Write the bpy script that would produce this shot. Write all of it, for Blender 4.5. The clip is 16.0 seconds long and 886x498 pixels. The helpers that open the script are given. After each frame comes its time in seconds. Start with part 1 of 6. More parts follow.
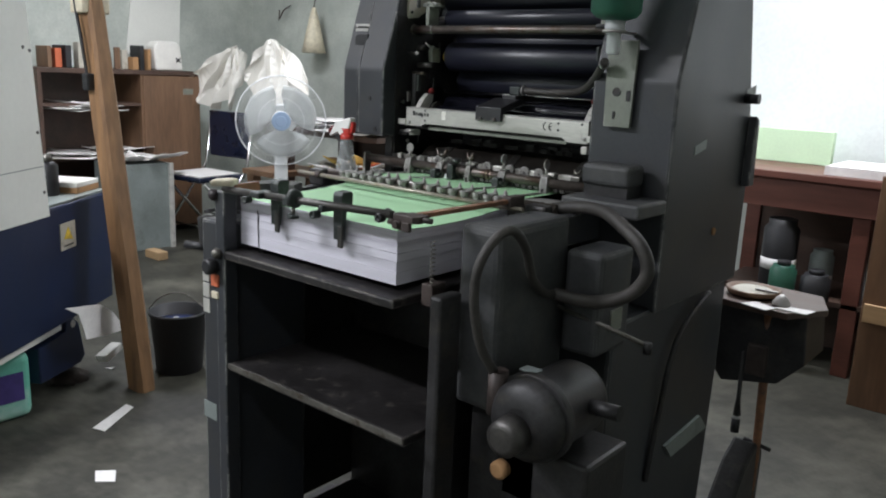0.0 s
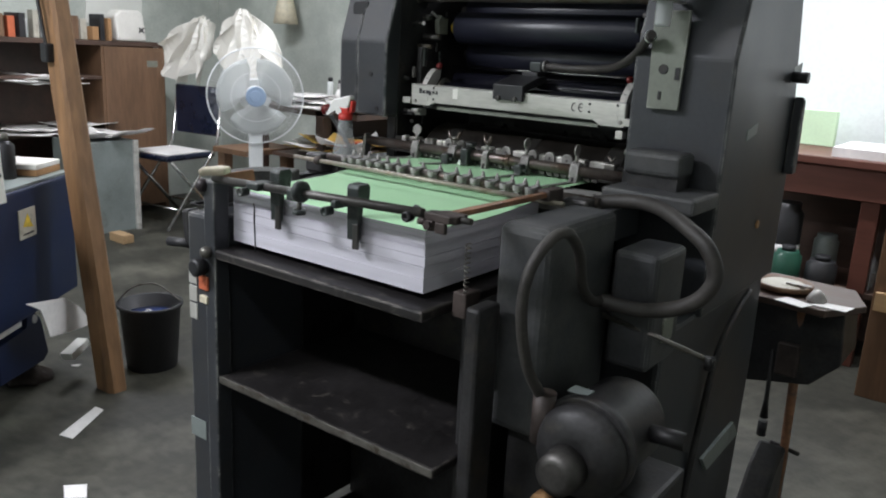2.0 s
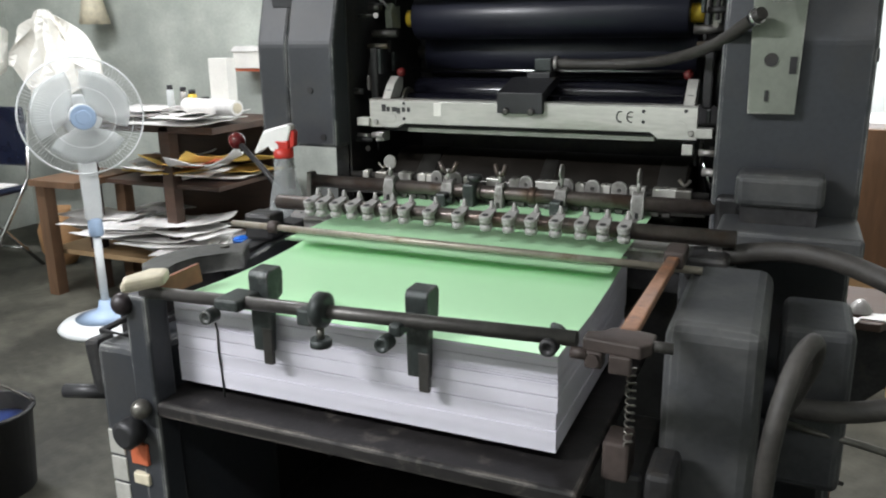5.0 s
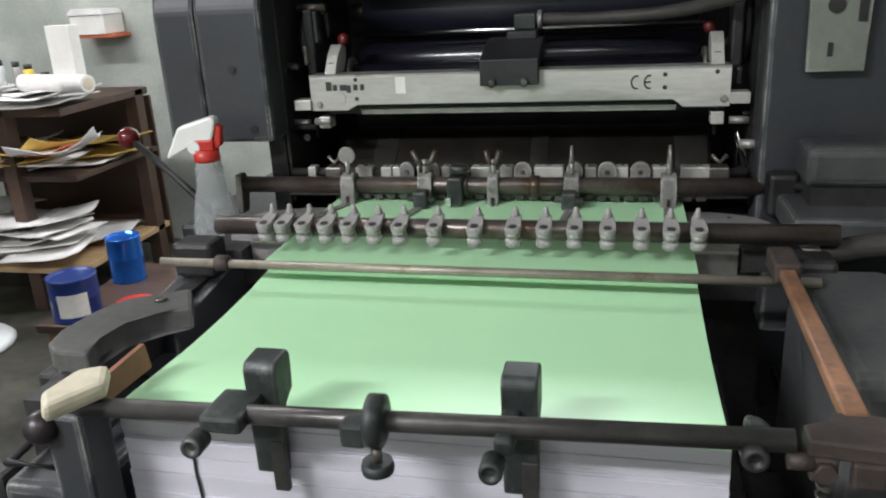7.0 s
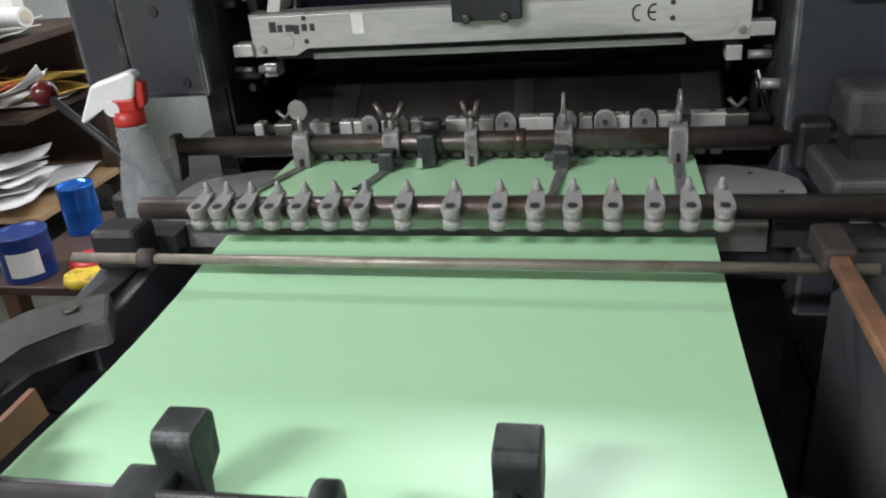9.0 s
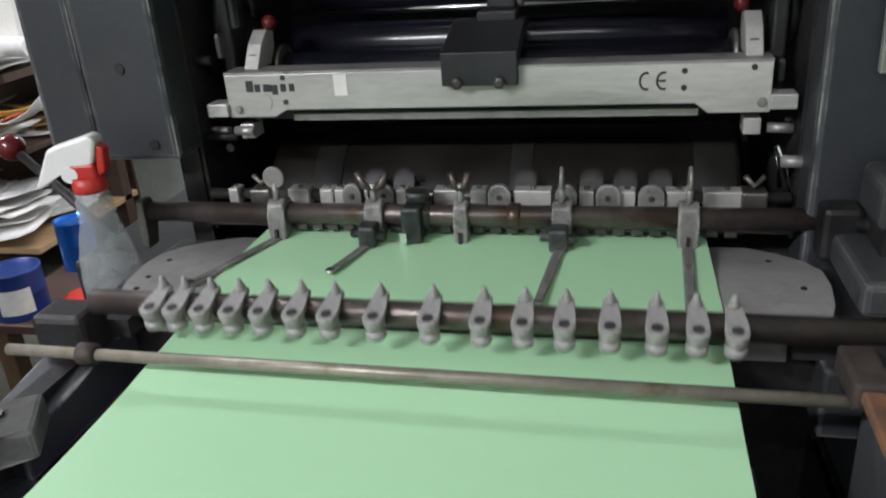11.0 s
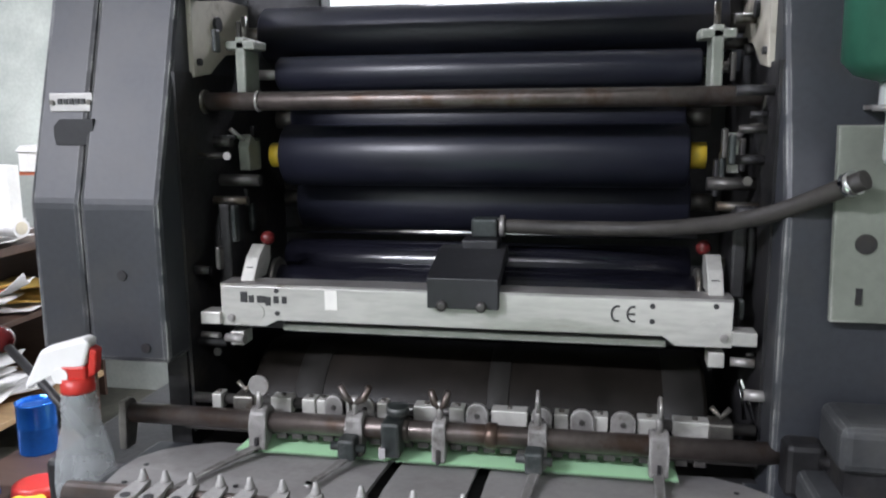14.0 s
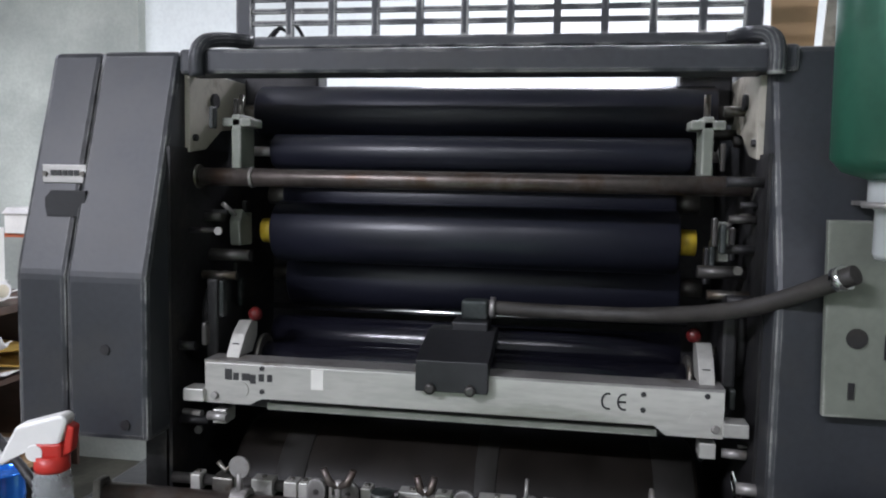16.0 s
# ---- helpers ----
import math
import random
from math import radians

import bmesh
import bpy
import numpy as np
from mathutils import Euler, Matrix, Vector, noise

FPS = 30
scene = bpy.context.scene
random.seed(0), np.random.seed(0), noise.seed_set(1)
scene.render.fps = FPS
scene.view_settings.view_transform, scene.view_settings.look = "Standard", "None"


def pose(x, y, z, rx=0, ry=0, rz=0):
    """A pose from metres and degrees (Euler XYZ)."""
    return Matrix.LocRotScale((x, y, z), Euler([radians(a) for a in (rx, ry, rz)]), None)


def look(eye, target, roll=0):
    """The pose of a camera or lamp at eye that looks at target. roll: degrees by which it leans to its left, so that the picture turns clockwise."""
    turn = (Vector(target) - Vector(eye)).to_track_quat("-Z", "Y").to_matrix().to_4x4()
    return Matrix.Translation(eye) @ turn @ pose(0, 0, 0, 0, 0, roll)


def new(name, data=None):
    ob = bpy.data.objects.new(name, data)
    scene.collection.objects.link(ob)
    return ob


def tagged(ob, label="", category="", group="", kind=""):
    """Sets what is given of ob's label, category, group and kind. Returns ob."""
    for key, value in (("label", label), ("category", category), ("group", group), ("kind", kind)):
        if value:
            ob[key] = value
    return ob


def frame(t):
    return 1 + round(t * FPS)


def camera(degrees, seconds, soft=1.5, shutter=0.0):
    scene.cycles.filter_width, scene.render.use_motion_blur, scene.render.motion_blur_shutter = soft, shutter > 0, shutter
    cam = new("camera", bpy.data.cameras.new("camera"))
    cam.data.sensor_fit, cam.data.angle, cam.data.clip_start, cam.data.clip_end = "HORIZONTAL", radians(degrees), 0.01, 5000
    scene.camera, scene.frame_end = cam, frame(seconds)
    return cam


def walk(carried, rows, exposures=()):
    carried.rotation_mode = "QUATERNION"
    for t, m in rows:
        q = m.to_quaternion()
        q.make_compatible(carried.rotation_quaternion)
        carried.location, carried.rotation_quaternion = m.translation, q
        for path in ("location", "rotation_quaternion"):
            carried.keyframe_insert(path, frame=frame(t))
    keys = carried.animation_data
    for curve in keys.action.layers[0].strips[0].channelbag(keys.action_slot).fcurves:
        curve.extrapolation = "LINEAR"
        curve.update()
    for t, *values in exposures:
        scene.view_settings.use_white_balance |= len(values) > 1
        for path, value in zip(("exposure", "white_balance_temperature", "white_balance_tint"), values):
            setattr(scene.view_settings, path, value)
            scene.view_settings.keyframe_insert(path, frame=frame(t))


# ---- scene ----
cam = camera(58.3, 16.0, soft=2.0, shutter=0.4)

PATH = [
    (0, (1.18, -1.02, 1.224), (-0.057, 0.489, 0.786), 2.5),
    (0.5, (1.168, -1.019, 1.222), (-0.075, 0.483, 0.773), 2.9),
    (1, (1.129, -1.0, 1.222), (-0.097, 0.51, 0.756), 3.3),
    (1.5, (1.055, -0.968, 1.222), (-0.144, 0.557, 0.735), 3.2),
    (2, (0.963, -0.932, 1.217), (-0.192, 0.624, 0.722), 3.0),
    (2.5, (0.901, -0.901, 1.21), (-0.221, 0.668, 0.682), 3.2),
    (3, (0.815, -0.836, 1.223), (-0.307, 0.743, 0.726), 2.9),
    (5.5, (0.345, -0.635, 1.237), (-0.351, 1.158, 0.687), -1.1),
    (6, (0.291, -0.581, 1.236), (-0.351, 1.217, 0.641), -1.6),
    (6.5, (0.209, -0.514, 1.254), (-0.319, 1.314, 0.637), -3.2),
    (7, (0.157, -0.476, 1.25), (-0.28, 1.363, 0.595), -3.1),
    (7.5, (0.128, -0.456, 1.263), (-0.224, 1.384, 0.563), -2.8),
    (8, (0.123, -0.423, 1.245), (-0.214, 1.398, 0.489), -3.9),
    (10.5, (0.151, -0.213, 1.273), (-0.302, 1.516, 0.375), -5.4),
    (11, (0.147, -0.217, 1.275), (-0.28, 1.569, 0.482), -4.1),
    (11.5, (0.145, -0.219, 1.28), (-0.282, 1.584, 0.527), -3.7),
    (12, (0.144, -0.223, 1.287), (-0.265, 1.613, 0.607), -2.9),
    (12.5, (0.146, -0.228, 1.289), (-0.257, 1.64, 0.698), -2.3),
    (13, (0.144, -0.234, 1.301), (-0.242, 1.658, 0.781), -1.5),
    (13.5, (0.144, -0.24, 1.307), (-0.225, 1.677, 0.872), -1.0),
    (14, (0.141, -0.248, 1.315), (-0.221, 1.689, 0.973), -0.5),
    (14.5, (0.143, -0.245, 1.321), (-0.224, 1.7, 1.035), -0.3),
    (15, (0.141, -0.243, 1.329), (-0.216, 1.713, 1.109), 0.6),
    (15.5, (0.134, -0.245, 1.33), (-0.204, 1.719, 1.162), 1.4),
    (16, (0.134, -0.244, 1.326), (-0.196, 1.721, 1.16), 1.1),
]
EXPOSURE = [(0.0, 0.15, 6300, 12), (3.0, 0.15, 6300, 12), (5.5, 0.55, 6500, 10), (6.5, 0.38, 6500, 11), (8.0, 0.28, 6450, 12), (10.5, 0.12, 6350, 13), (11.5, 0.35, 6350, 13),
            (12.0, 0.55, 6300, 15), (12.5, 0.92, 6150, 14), (13.5, 0.88, 6150, 15), (14.5, 0.6, 6150, 17), (15.5, 0.3, 6100, 17), (16.0, 0.3, 6100, 17)]
walk(cam, [(t, look(eye, target, roll)) for t, eye, target, roll in PATH], EXPOSURE)

# ---------------------------------------------------------------- world and light
world = bpy.data.worlds.new("world")
scene.world = world
world.use_nodes = True
_sky = world.node_tree.nodes.new("ShaderNodeTexSky")
_sky.sky_type, _sky.sun_disc = "NISHITA", False
_sky.sun_elevation, _sky.sun_rotation = radians(40), radians(20)
world.node_tree.links.new(_sky.outputs[0], world.node_tree.nodes["Background"].inputs[0])
world.node_tree.nodes["Background"].inputs[1].default_value = 0.08


def area_lamp(name, place, size, power, colour, target):
    data = bpy.data.lights.new(name, "AREA")
    data.shape, data.size, data.size_y, data.energy, data.color = "RECTANGLE", size[0], size[1], power, colour
    ob = new(name, data)
    ob.matrix_world = look(place, target)
    return ob


TUBES = ((-1.5, -1.55, 2.62, 94), (0.5, -1.5, 2.62, 10), (-2.6, 1.3, 2.62, 44), (0.1, 2.15, 2.62, 46))
for tx, ty, tz, tp in TUBES:
    area_lamp("tube_light", (tx, ty, tz - 0.075), (1.2, 0.16), tp, (0.95, 0.962, 1.0), (tx, ty + 0.001, 0))
# Area lamp added just inside the back pane to throw its light.
area_lamp("pane_light", (0.2, 3.05, 1.65), (3.6, 1.4), 11, (0.93, 1.0, 1.0), (0.2, 0.0, 1.2))


# ---------------------------------------------------------------- materials
def material(name, colour, rough=0.5, metal=0.0, vary=0.25, scale=8.0, bump=0.0, fine=90.0, spots=None, spot_scale=3.0,
             spot_amount=0.5, emit=None, stretch=(1, 1, 1), coat=0.0, trans=0.0, alpha=1.0, rough_vary=0.15, spot_soft=0.1, wear=None):
    m = bpy.data.materials.new(name)
    m.use_nodes = True
    nt = m.node_tree
    n, l = nt.nodes, nt.links
    bsdf = n["Principled BSDF"]
    tc, mp = n.new("ShaderNodeTexCoord"), n.new("ShaderNodeMapping")
    mp.inputs["Scale"].default_value = stretch
    l.new(tc.outputs["Object"], mp.inputs[0])
    big, small = n.new("ShaderNodeTexNoise"), n.new("ShaderNodeTexNoise")
    big.inputs["Scale"].default_value, big.inputs["Detail"].default_value = scale, 5
    small.inputs["Scale"].default_value, small.inputs["Detail"].default_value = fine, 4
    l.new(mp.outputs[0], big.inputs["Vector"])
    l.new(mp.outputs[0], small.inputs["Vector"])
    ramp = n.new("ShaderNodeValToRGB")
    c = Vector(colour)
    lo, hi = c * (1 - vary), c * (1 + vary)
    ramp.color_ramp.elements[0].position, ramp.color_ramp.elements[1].position = 0.3, 0.7
    ramp.color_ramp.elements[0].color, ramp.color_ramp.elements[1].color = (*lo, 1), (*[min(v, 1) for v in hi], 1)
    l.new(big.outputs[0], ramp.inputs[0])
    out = ramp.outputs[0]
    mixf = n.new("ShaderNodeMix")
    mixf.data_type, mixf.blend_type = "RGBA", "MULTIPLY"
    mixf.inputs[0].default_value = min(1.0, vary * 1.2)
    l.new(out, mixf.inputs[6])
    ramp2 = n.new("ShaderNodeValToRGB")
    ramp2.color_ramp.elements[0].position, ramp2.color_ramp.elements[1].position = 0.35, 0.6
    ramp2.color_ramp.elements[0].color = (0.55, 0.55, 0.55, 1)
    l.new(small.outputs[0], ramp2.inputs[0])
    l.new(ramp2.outputs[0], mixf.inputs[7])
    out = mixf.outputs[2]
    if spots:
        sp, sr, mx = n.new("ShaderNodeTexNoise"), n.new("ShaderNodeValToRGB"), n.new("ShaderNodeMix")
        sp.inputs["Scale"].default_value, sp.inputs["Detail"].default_value, sp.inputs["Roughness"].default_value = spot_scale, 8, 0.65
        l.new(mp.outputs[0], sp.inputs["Vector"])
        edge = 0.62 - 0.22 * spot_amount
        sr.color_ramp.elements[0].position, sr.color_ramp.elements[1].position = edge - spot_soft * 0.3, edge + spot_soft
        l.new(sp.outputs[0], sr.inputs[0])
        mx.data_type = "RGBA"
        l.new(sr.outputs[0], mx.inputs[0])
        l.new(out, mx.inputs[6])
        mx.inputs[7].default_value = (*spots, 1)
        out = mx.outputs[2]
    if wear:
        bev, geo, dot, mr = n.new("ShaderNodeBevel"), n.new("ShaderNodeNewGeometry"), n.new("ShaderNodeVectorMath"), n.new("ShaderNodeMapRange")
        chip, cr, mul, mw = n.new("ShaderNodeTexNoise"), n.new("ShaderNodeMapRange"), n.new("ShaderNodeMath"), n.new("ShaderNodeMix")
        bev.samples, bev.inputs["Radius"].default_value = 4, 0.0045
        dot.operation, mul.operation, mw.data_type = "DOT_PRODUCT", "MULTIPLY", "RGBA"
        l.new(bev.outputs[0], dot.inputs[0])
        l.new(geo.outputs["True Normal"], dot.inputs[1])
        mr.inputs[1].default_value, mr.inputs[2].default_value = 0.992, 0.9
        l.new(dot.outputs["Value"], mr.inputs[0])
        chip.inputs["Scale"].default_value, chip.inputs["Detail"].default_value = 28, 6
        l.new(mp.outputs[0], chip.inputs["Vector"])
        cr.inputs[1].default_value, cr.inputs[2].default_value = 0.42, 0.6
        l.new(chip.outputs[0], cr.inputs[0])
        l.new(mr.outputs[0], mul.inputs[0])
        l.new(cr.outputs[0], mul.inputs[1])
        l.new(mul.outputs[0], mw.inputs[0])
        l.new(out, mw.inputs[6])
        mw.inputs[7].default_value = (*wear, 1)
        out = mw.outputs[2]
    l.new(out, bsdf.inputs["Base Color"])
    rr = n.new("ShaderNodeMapRange")
    rr.inputs[3].default_value, rr.inputs[4].default_value = max(0.02, rough - rough_vary), min(1, rough + rough_vary)
    l.new(big.outputs[0], rr.inputs[0])
    l.new(rr.outputs[0], bsdf.inputs["Roughness"])
    bsdf.inputs["Metallic"].default_value = metal
    bsdf.inputs["Coat Weight"].default_value = coat
    bsdf.inputs["Transmission Weight"].default_value = trans
    bsdf.inputs["Alpha"].default_value = alpha
    if bump:
        bp = n.new("ShaderNodeBump")
        bp.inputs["Strength"].default_value, bp.inputs["Distance"].default_value = bump, 0.002
        l.new(small.outputs[0], bp.inputs["Height"])
        l.new(bp.outputs[0], bsdf.inputs["Normal"])
    if emit:
        bsdf.inputs["Emission Color"].default_value, bsdf.inputs["Emission Strength"].default_value = (*emit[0], 1), emit[1]
    return m


PRESS_GREY = material("press_grey_paint", (0.033, 0.036, 0.042), 0.5, 0, 0.22, 3.5, 0.07, 140, (0.042, 0.04, 0.037), 9, 0.3, rough_vary=0.15, spot_soft=0.25, wear=(0.48, 0.48, 0.45))
PRESS_DARK = material("oily_black_metal", (0.031, 0.03, 0.031), 0.5, 0.3, 0.5, 14, 0.3, 120, (0.045, 0.04, 0.034), 20, 0.25)
PRESS_TABLE = material("worn_black_table", (0.022, 0.02, 0.02), 0.45, 0.2, 0.4, 10, 0.3, 90, (0.09, 0.08, 0.07), 30, 0.05, wear=(0.3, 0.27, 0.24))
BARE_STEEL = material("bare_steel", (0.36, 0.345, 0.33), 0.4, 0.5, 0.2, 14, 0.1, 160, (0.2, 0.18, 0.15), 22, 0.25)
DULL_STEEL = material("dull_oiled_steel", (0.2, 0.19, 0.17), 0.42, 0.75, 0.3, 22, 0.15, 160, (0.1, 0.08, 0.06), 30, 0.3)
ROD_STEEL = material("browned_rod", (0.125, 0.105, 0.095), 0.35, 0.7, 0.3, 20, 0.1, 140, (0.09, 0.06, 0.045), 26, 0.4)
DARK_ROD = material("dark_rod", (0.09, 0.085, 0.08), 0.4, 0.6, 0.3, 20, 0.1, 140)
CHROME = material("chrome", (0.8, 0.8, 0.8), 0.12, 1.0, 0.08, 10, 0, 90, rough_vary=0.06)
ALU = material("brushed_aluminium", (0.55, 0.54, 0.5), 0.42, 0.3, 0.2, 14, 0.05, 200, (0.33, 0.33, 0.29), 22, 0.2, stretch=(0.2, 1, 1))
TAN_STEEL = material("tan_stained_rod", (0.3, 0.27, 0.22), 0.4, 0.4, 0.25, 30, 0.1, 140, (0.2, 0.16, 0.11), 30, 0.3)
DULL_ALU = material("dull_cast_aluminium", (0.36, 0.35, 0.335), 0.5, 0.2, 0.2, 40, 0.1, 160, (0.22, 0.2, 0.18), 60, 0.3)
FEED_STEEL = material("grey_feed_plate", (0.29, 0.28, 0.27), 0.5, 0.1, 0.14, 9, 0.1, 150, (0.17, 0.155, 0.145), 16, 0.2, spot_soft=0.25)
CLAMP_STEEL = material("worn_grey_clamp", (0.22, 0.21, 0.2), 0.48, 0.25, 0.25, 40, 0.15, 150, (0.11, 0.1, 0.09), 50, 0.25, wear=(0.45, 0.44, 0.42))
PRESS_DUSTY = material("dusty_press_grey", (0.048, 0.05, 0.053), 0.62, 0, 0.35, 7, 0.12, 120, (0.1, 0.098, 0.088), 9, 0.3, spot_soft=0.35, wear=(0.2, 0.2, 0.19))
DUSTY = material("dusty_worn_casting", (0.085, 0.085, 0.078), 0.75, 0, 0.3, 14, 0.2, 110, (0.04, 0.04, 0.038), 18, 0.35, wear=(0.2, 0.2, 0.19))
BLANK = material("bright_plate", (0.55, 0.54, 0.5), 0.4, 0.4, 0.15, 20, 0.05, 150)
RUBBER = material("blue_black_rubber", (0.013, 0.014, 0.023), 0.36, 0, 0.2, 5, 0.05, 200, rough_vary=0.08)
KROLL = material("glossy_dark_roller", (0.008, 0.008, 0.013), 0.2, 0, 0.2, 5, 0, 200, rough_vary=0.06)
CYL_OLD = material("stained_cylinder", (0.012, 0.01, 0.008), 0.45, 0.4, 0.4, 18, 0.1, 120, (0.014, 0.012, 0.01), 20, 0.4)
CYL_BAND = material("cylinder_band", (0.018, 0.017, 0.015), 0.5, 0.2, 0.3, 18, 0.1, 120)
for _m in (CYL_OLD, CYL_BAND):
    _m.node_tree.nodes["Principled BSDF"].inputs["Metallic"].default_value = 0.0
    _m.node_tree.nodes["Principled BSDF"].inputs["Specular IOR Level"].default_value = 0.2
YELLOW = material("yellow_roller_end", (0.68, 0.48, 0.04), 0.5, 0, 0.25, 30, 0, 90, (0.2, 0.13, 0.03), 40, 0.2)
RED_BALL = material("dark_red_knob", (0.11, 0.012, 0.012), 0.18, 0, 0.2, 20, rough_vary=0.05)
BLACK_BALL = material("black_knob", (0.02, 0.014, 0.016), 0.4, 0, 0.2, 20, rough_vary=0.05)
CREAM_PAINT = material("cream_painted_steel", (0.46, 0.43, 0.36), 0.5, 0, 0.12, 14, 0.1, 120, (0.25, 0.22, 0.17), 20, 0.2)
GREEN_GREY = material("grey_green_bracket", (0.19, 0.205, 0.17), 0.5, 0.1, 0.15, 14, 0.1, 120, (0.16, 0.17, 0.14), 12, 0.25, wear=(0.4, 0.4, 0.36))
HOSE = material("ribbed_rubber_hose", (0.04, 0.036, 0.032), 0.6, 0, 0.3, 30, 0.3, 160)
RUST = material("rusty_painted_arm", (0.24, 0.115, 0.06), 0.6, 0.1, 0.35, 20, 0.3, 120, (0.12, 0.07, 0.05), 24, 0.3)
RUST_DARK = material("dark_rusty_casting", (0.055, 0.041, 0.036), 0.6, 0.2, 0.35, 24, 0.3, 120)
CAST = material("greenish_black_casting", (0.035, 0.042, 0.04), 0.5, 0.3, 0.4, 30, 0.2, 120, (0.12, 0.125, 0.12), 36, 0.1, wear=(0.11, 0.11, 0.105))
INK = material("black_lettering", (0.03, 0.03, 0.03), 0.6, 0, 0.1)
STICKER = material("white_sticker", (0.75, 0.73, 0.68), 0.5, 0, 0.08)
BADGE = material("engraved_badge", (0.6, 0.58, 0.56), 0.35, 0.5, 0.1)
PAPER_W = material("white_paper_edges", (0.7, 0.68, 0.75), 0.85, 0, 0.1, 1.2, 0.5, 260, stretch=(0.4, 0.4, 26))
PAPER_G = material("light_green_paper", (0.45, 0.75, 0.45), 0.36, 0, 0.02, 3, 0, 60, rough_vary=0.05)
PAPER_DIRTY = material("crumpled_white_paper", (0.76, 0.74, 0.72), 0.85, 0, 0.12, 8, 0.2, 60)
CREAM_BLOCK = material("cream_plastic_block", (0.62, 0.56, 0.42), 0.55, 0, 0.15, 30, 0.1, 100)
BROWN_LEAF = material("red_brown_fibre", (0.24, 0.09, 0.05), 0.6, 0, 0.2, 40, 0.1, 100)
WALL_MAT = material("stained_green_plaster", (0.50, 0.53, 0.48), 0.85, 0, 0.16, 2.2, 0.5, 60, (0.26, 0.285, 0.26), 2.6, 0.62, spot_soft=0.34)
FLOOR_MAT = material("blackened_cement_floor", (0.036, 0.035, 0.026), 0.62, 0, 0.55, 2.2, 0.8, 26, (0.13, 0.125, 0.098), 3.2, 0.34, spot_soft=0.26, rough_vary=0.2)
CEIL_MAT = material("grey_ceiling", (0.75, 0.75, 0.73), 0.9, 0, 0.1, 2, 0.2, 40)
WOOD_POST = material("rough_teak_post", (0.25, 0.135, 0.06), 0.65, 0, 0.35, 9, 0.5, 60, (0.12, 0.065, 0.035), 8, 0.3, stretch=(1, 1, 0.12))
WOOD_DARK = material("dark_stained_wood", (0.07, 0.04, 0.028), 0.5, 0, 0.3, 9, 0.3, 60, stretch=(0.15, 1, 1))
WOOD_MID = material("brown_wood", (0.16, 0.09, 0.05), 0.55, 0, 0.3, 9, 0.3, 60, stretch=(1, 1, 0.15))
WOOD_RED = material("red_brown_table_wood", (0.13, 0.045, 0.03), 0.45, 0, 0.25, 9, 0.2, 60, stretch=(0.15, 1, 1))
WOOD_PLY = material("pale_plywood", (0.45, 0.3, 0.16), 0.6, 0, 0.2, 9, 0.2, 60, stretch=(0.15, 1, 1))
BLUE_PAINT = material("blue_painted_steel", (0.0018, 0.0105, 0.046), 0.5, 0, 0.2, 5, 0.1, 80, (0.008, 0.016, 0.045), 6, 0.2)
WHITE_BOARD = material("white_painted_board", (0.72, 0.72, 0.67), 0.55, 0, 0.05, 3, 0.1, 60)
CLOUDY = material("cloudy_thin_plastic", (0.5, 0.53, 0.53), 0.25, 0, 0.2, 30, 0.1, 90, alpha=0.4)
FILM = material("thin_crumpled_film", (0.8, 0.84, 0.84), 0.2, 0, 0.2, 30, 0.3, 60, alpha=0.22)
GLASS = material("clear_plastic", (0.85, 0.88, 0.88), 0.35, 0, 0.03, 5, 0, 90, trans=0.55)
GREEN_BOTTLE = material("green_tinted_plastic", (0.05, 0.2, 0.13), 0.35, 0, 0.2, 6, 0, 90, trans=0.55)
CLOTH = material("white_rag", (0.8, 0.78, 0.72), 0.9, 0, 0.06, 6, 0.3, 160)
SEAT_BLUE = material("navy_vinyl", (0.006, 0.01, 0.026), 0.28, 0, 0.2, 8, 0.1, 90)
SPRAY_WHITE = material("white_plastic", (0.78, 0.77, 0.74), 0.4, 0, 0.04, 10, 0, 90)
SPRAY_RED = material("red_plastic", (0.5, 0.03, 0.02), 0.4, 0, 0.1, 10, 0, 90)
FAN_BLUE = material("pale_blue_plastic", (0.38, 0.5, 0.68), 0.4, 0, 0.05, 10, 0, 90)
FAN_WHITE = material("white_fan_plastic", (0.72, 0.74, 0.74), 0.4, 0, 0.05, 10, 0, 90)
FAN_BLADE = material("clear_fan_blade", (0.62, 0.65, 0.64), 0.35, 0, 0.03, 10, 0, 90, alpha=0.55)
BLACK_PL = material("black_plastic", (0.018, 0.018, 0.02), 0.5, 0, 0.3, 14, 0.2, 90)
CAN_BLUE = material("shiny_blue_tin", (0.02, 0.15, 0.6), 0.2, 0.6, 0.15, 10, 0, 90)
CAN_NAVY = material("navy_printed_tin", (0.014, 0.04, 0.19), 0.35, 0.2, 0.2, 10, 0, 90)
YEL_PAPER = material("ochre_paper", (0.55, 0.36, 0.08), 0.7, 0, 0.15, 9, 0, 90)
ORANGE = material("orange_red_card", (0.5, 0.12, 0.05), 0.6, 0, 0.15, 9, 0, 90)
CARD = material("brown_cardboard", (0.36, 0.2, 0.09), 0.8, 0, 0.2, 7, 0.2, 90)
JERRY = material("aqua_jerrycan_plastic", (0.16, 0.5, 0.38), 0.4, 0, 0.12, 5, 0, 90, (0.5, 0.66, 0.6), 2.0, 0.3)
PURPLE = material("purple_label", (0.07, 0.05, 0.2), 0.5, 0, 0.15, 20)
FRAME_GREY = material("grey_tin_cabinet", (0.22, 0.25, 0.24), 0.5, 0.1, 0.15, 6, 0.1, 80, (0.14, 0.15, 0.14), 4, 0.2)
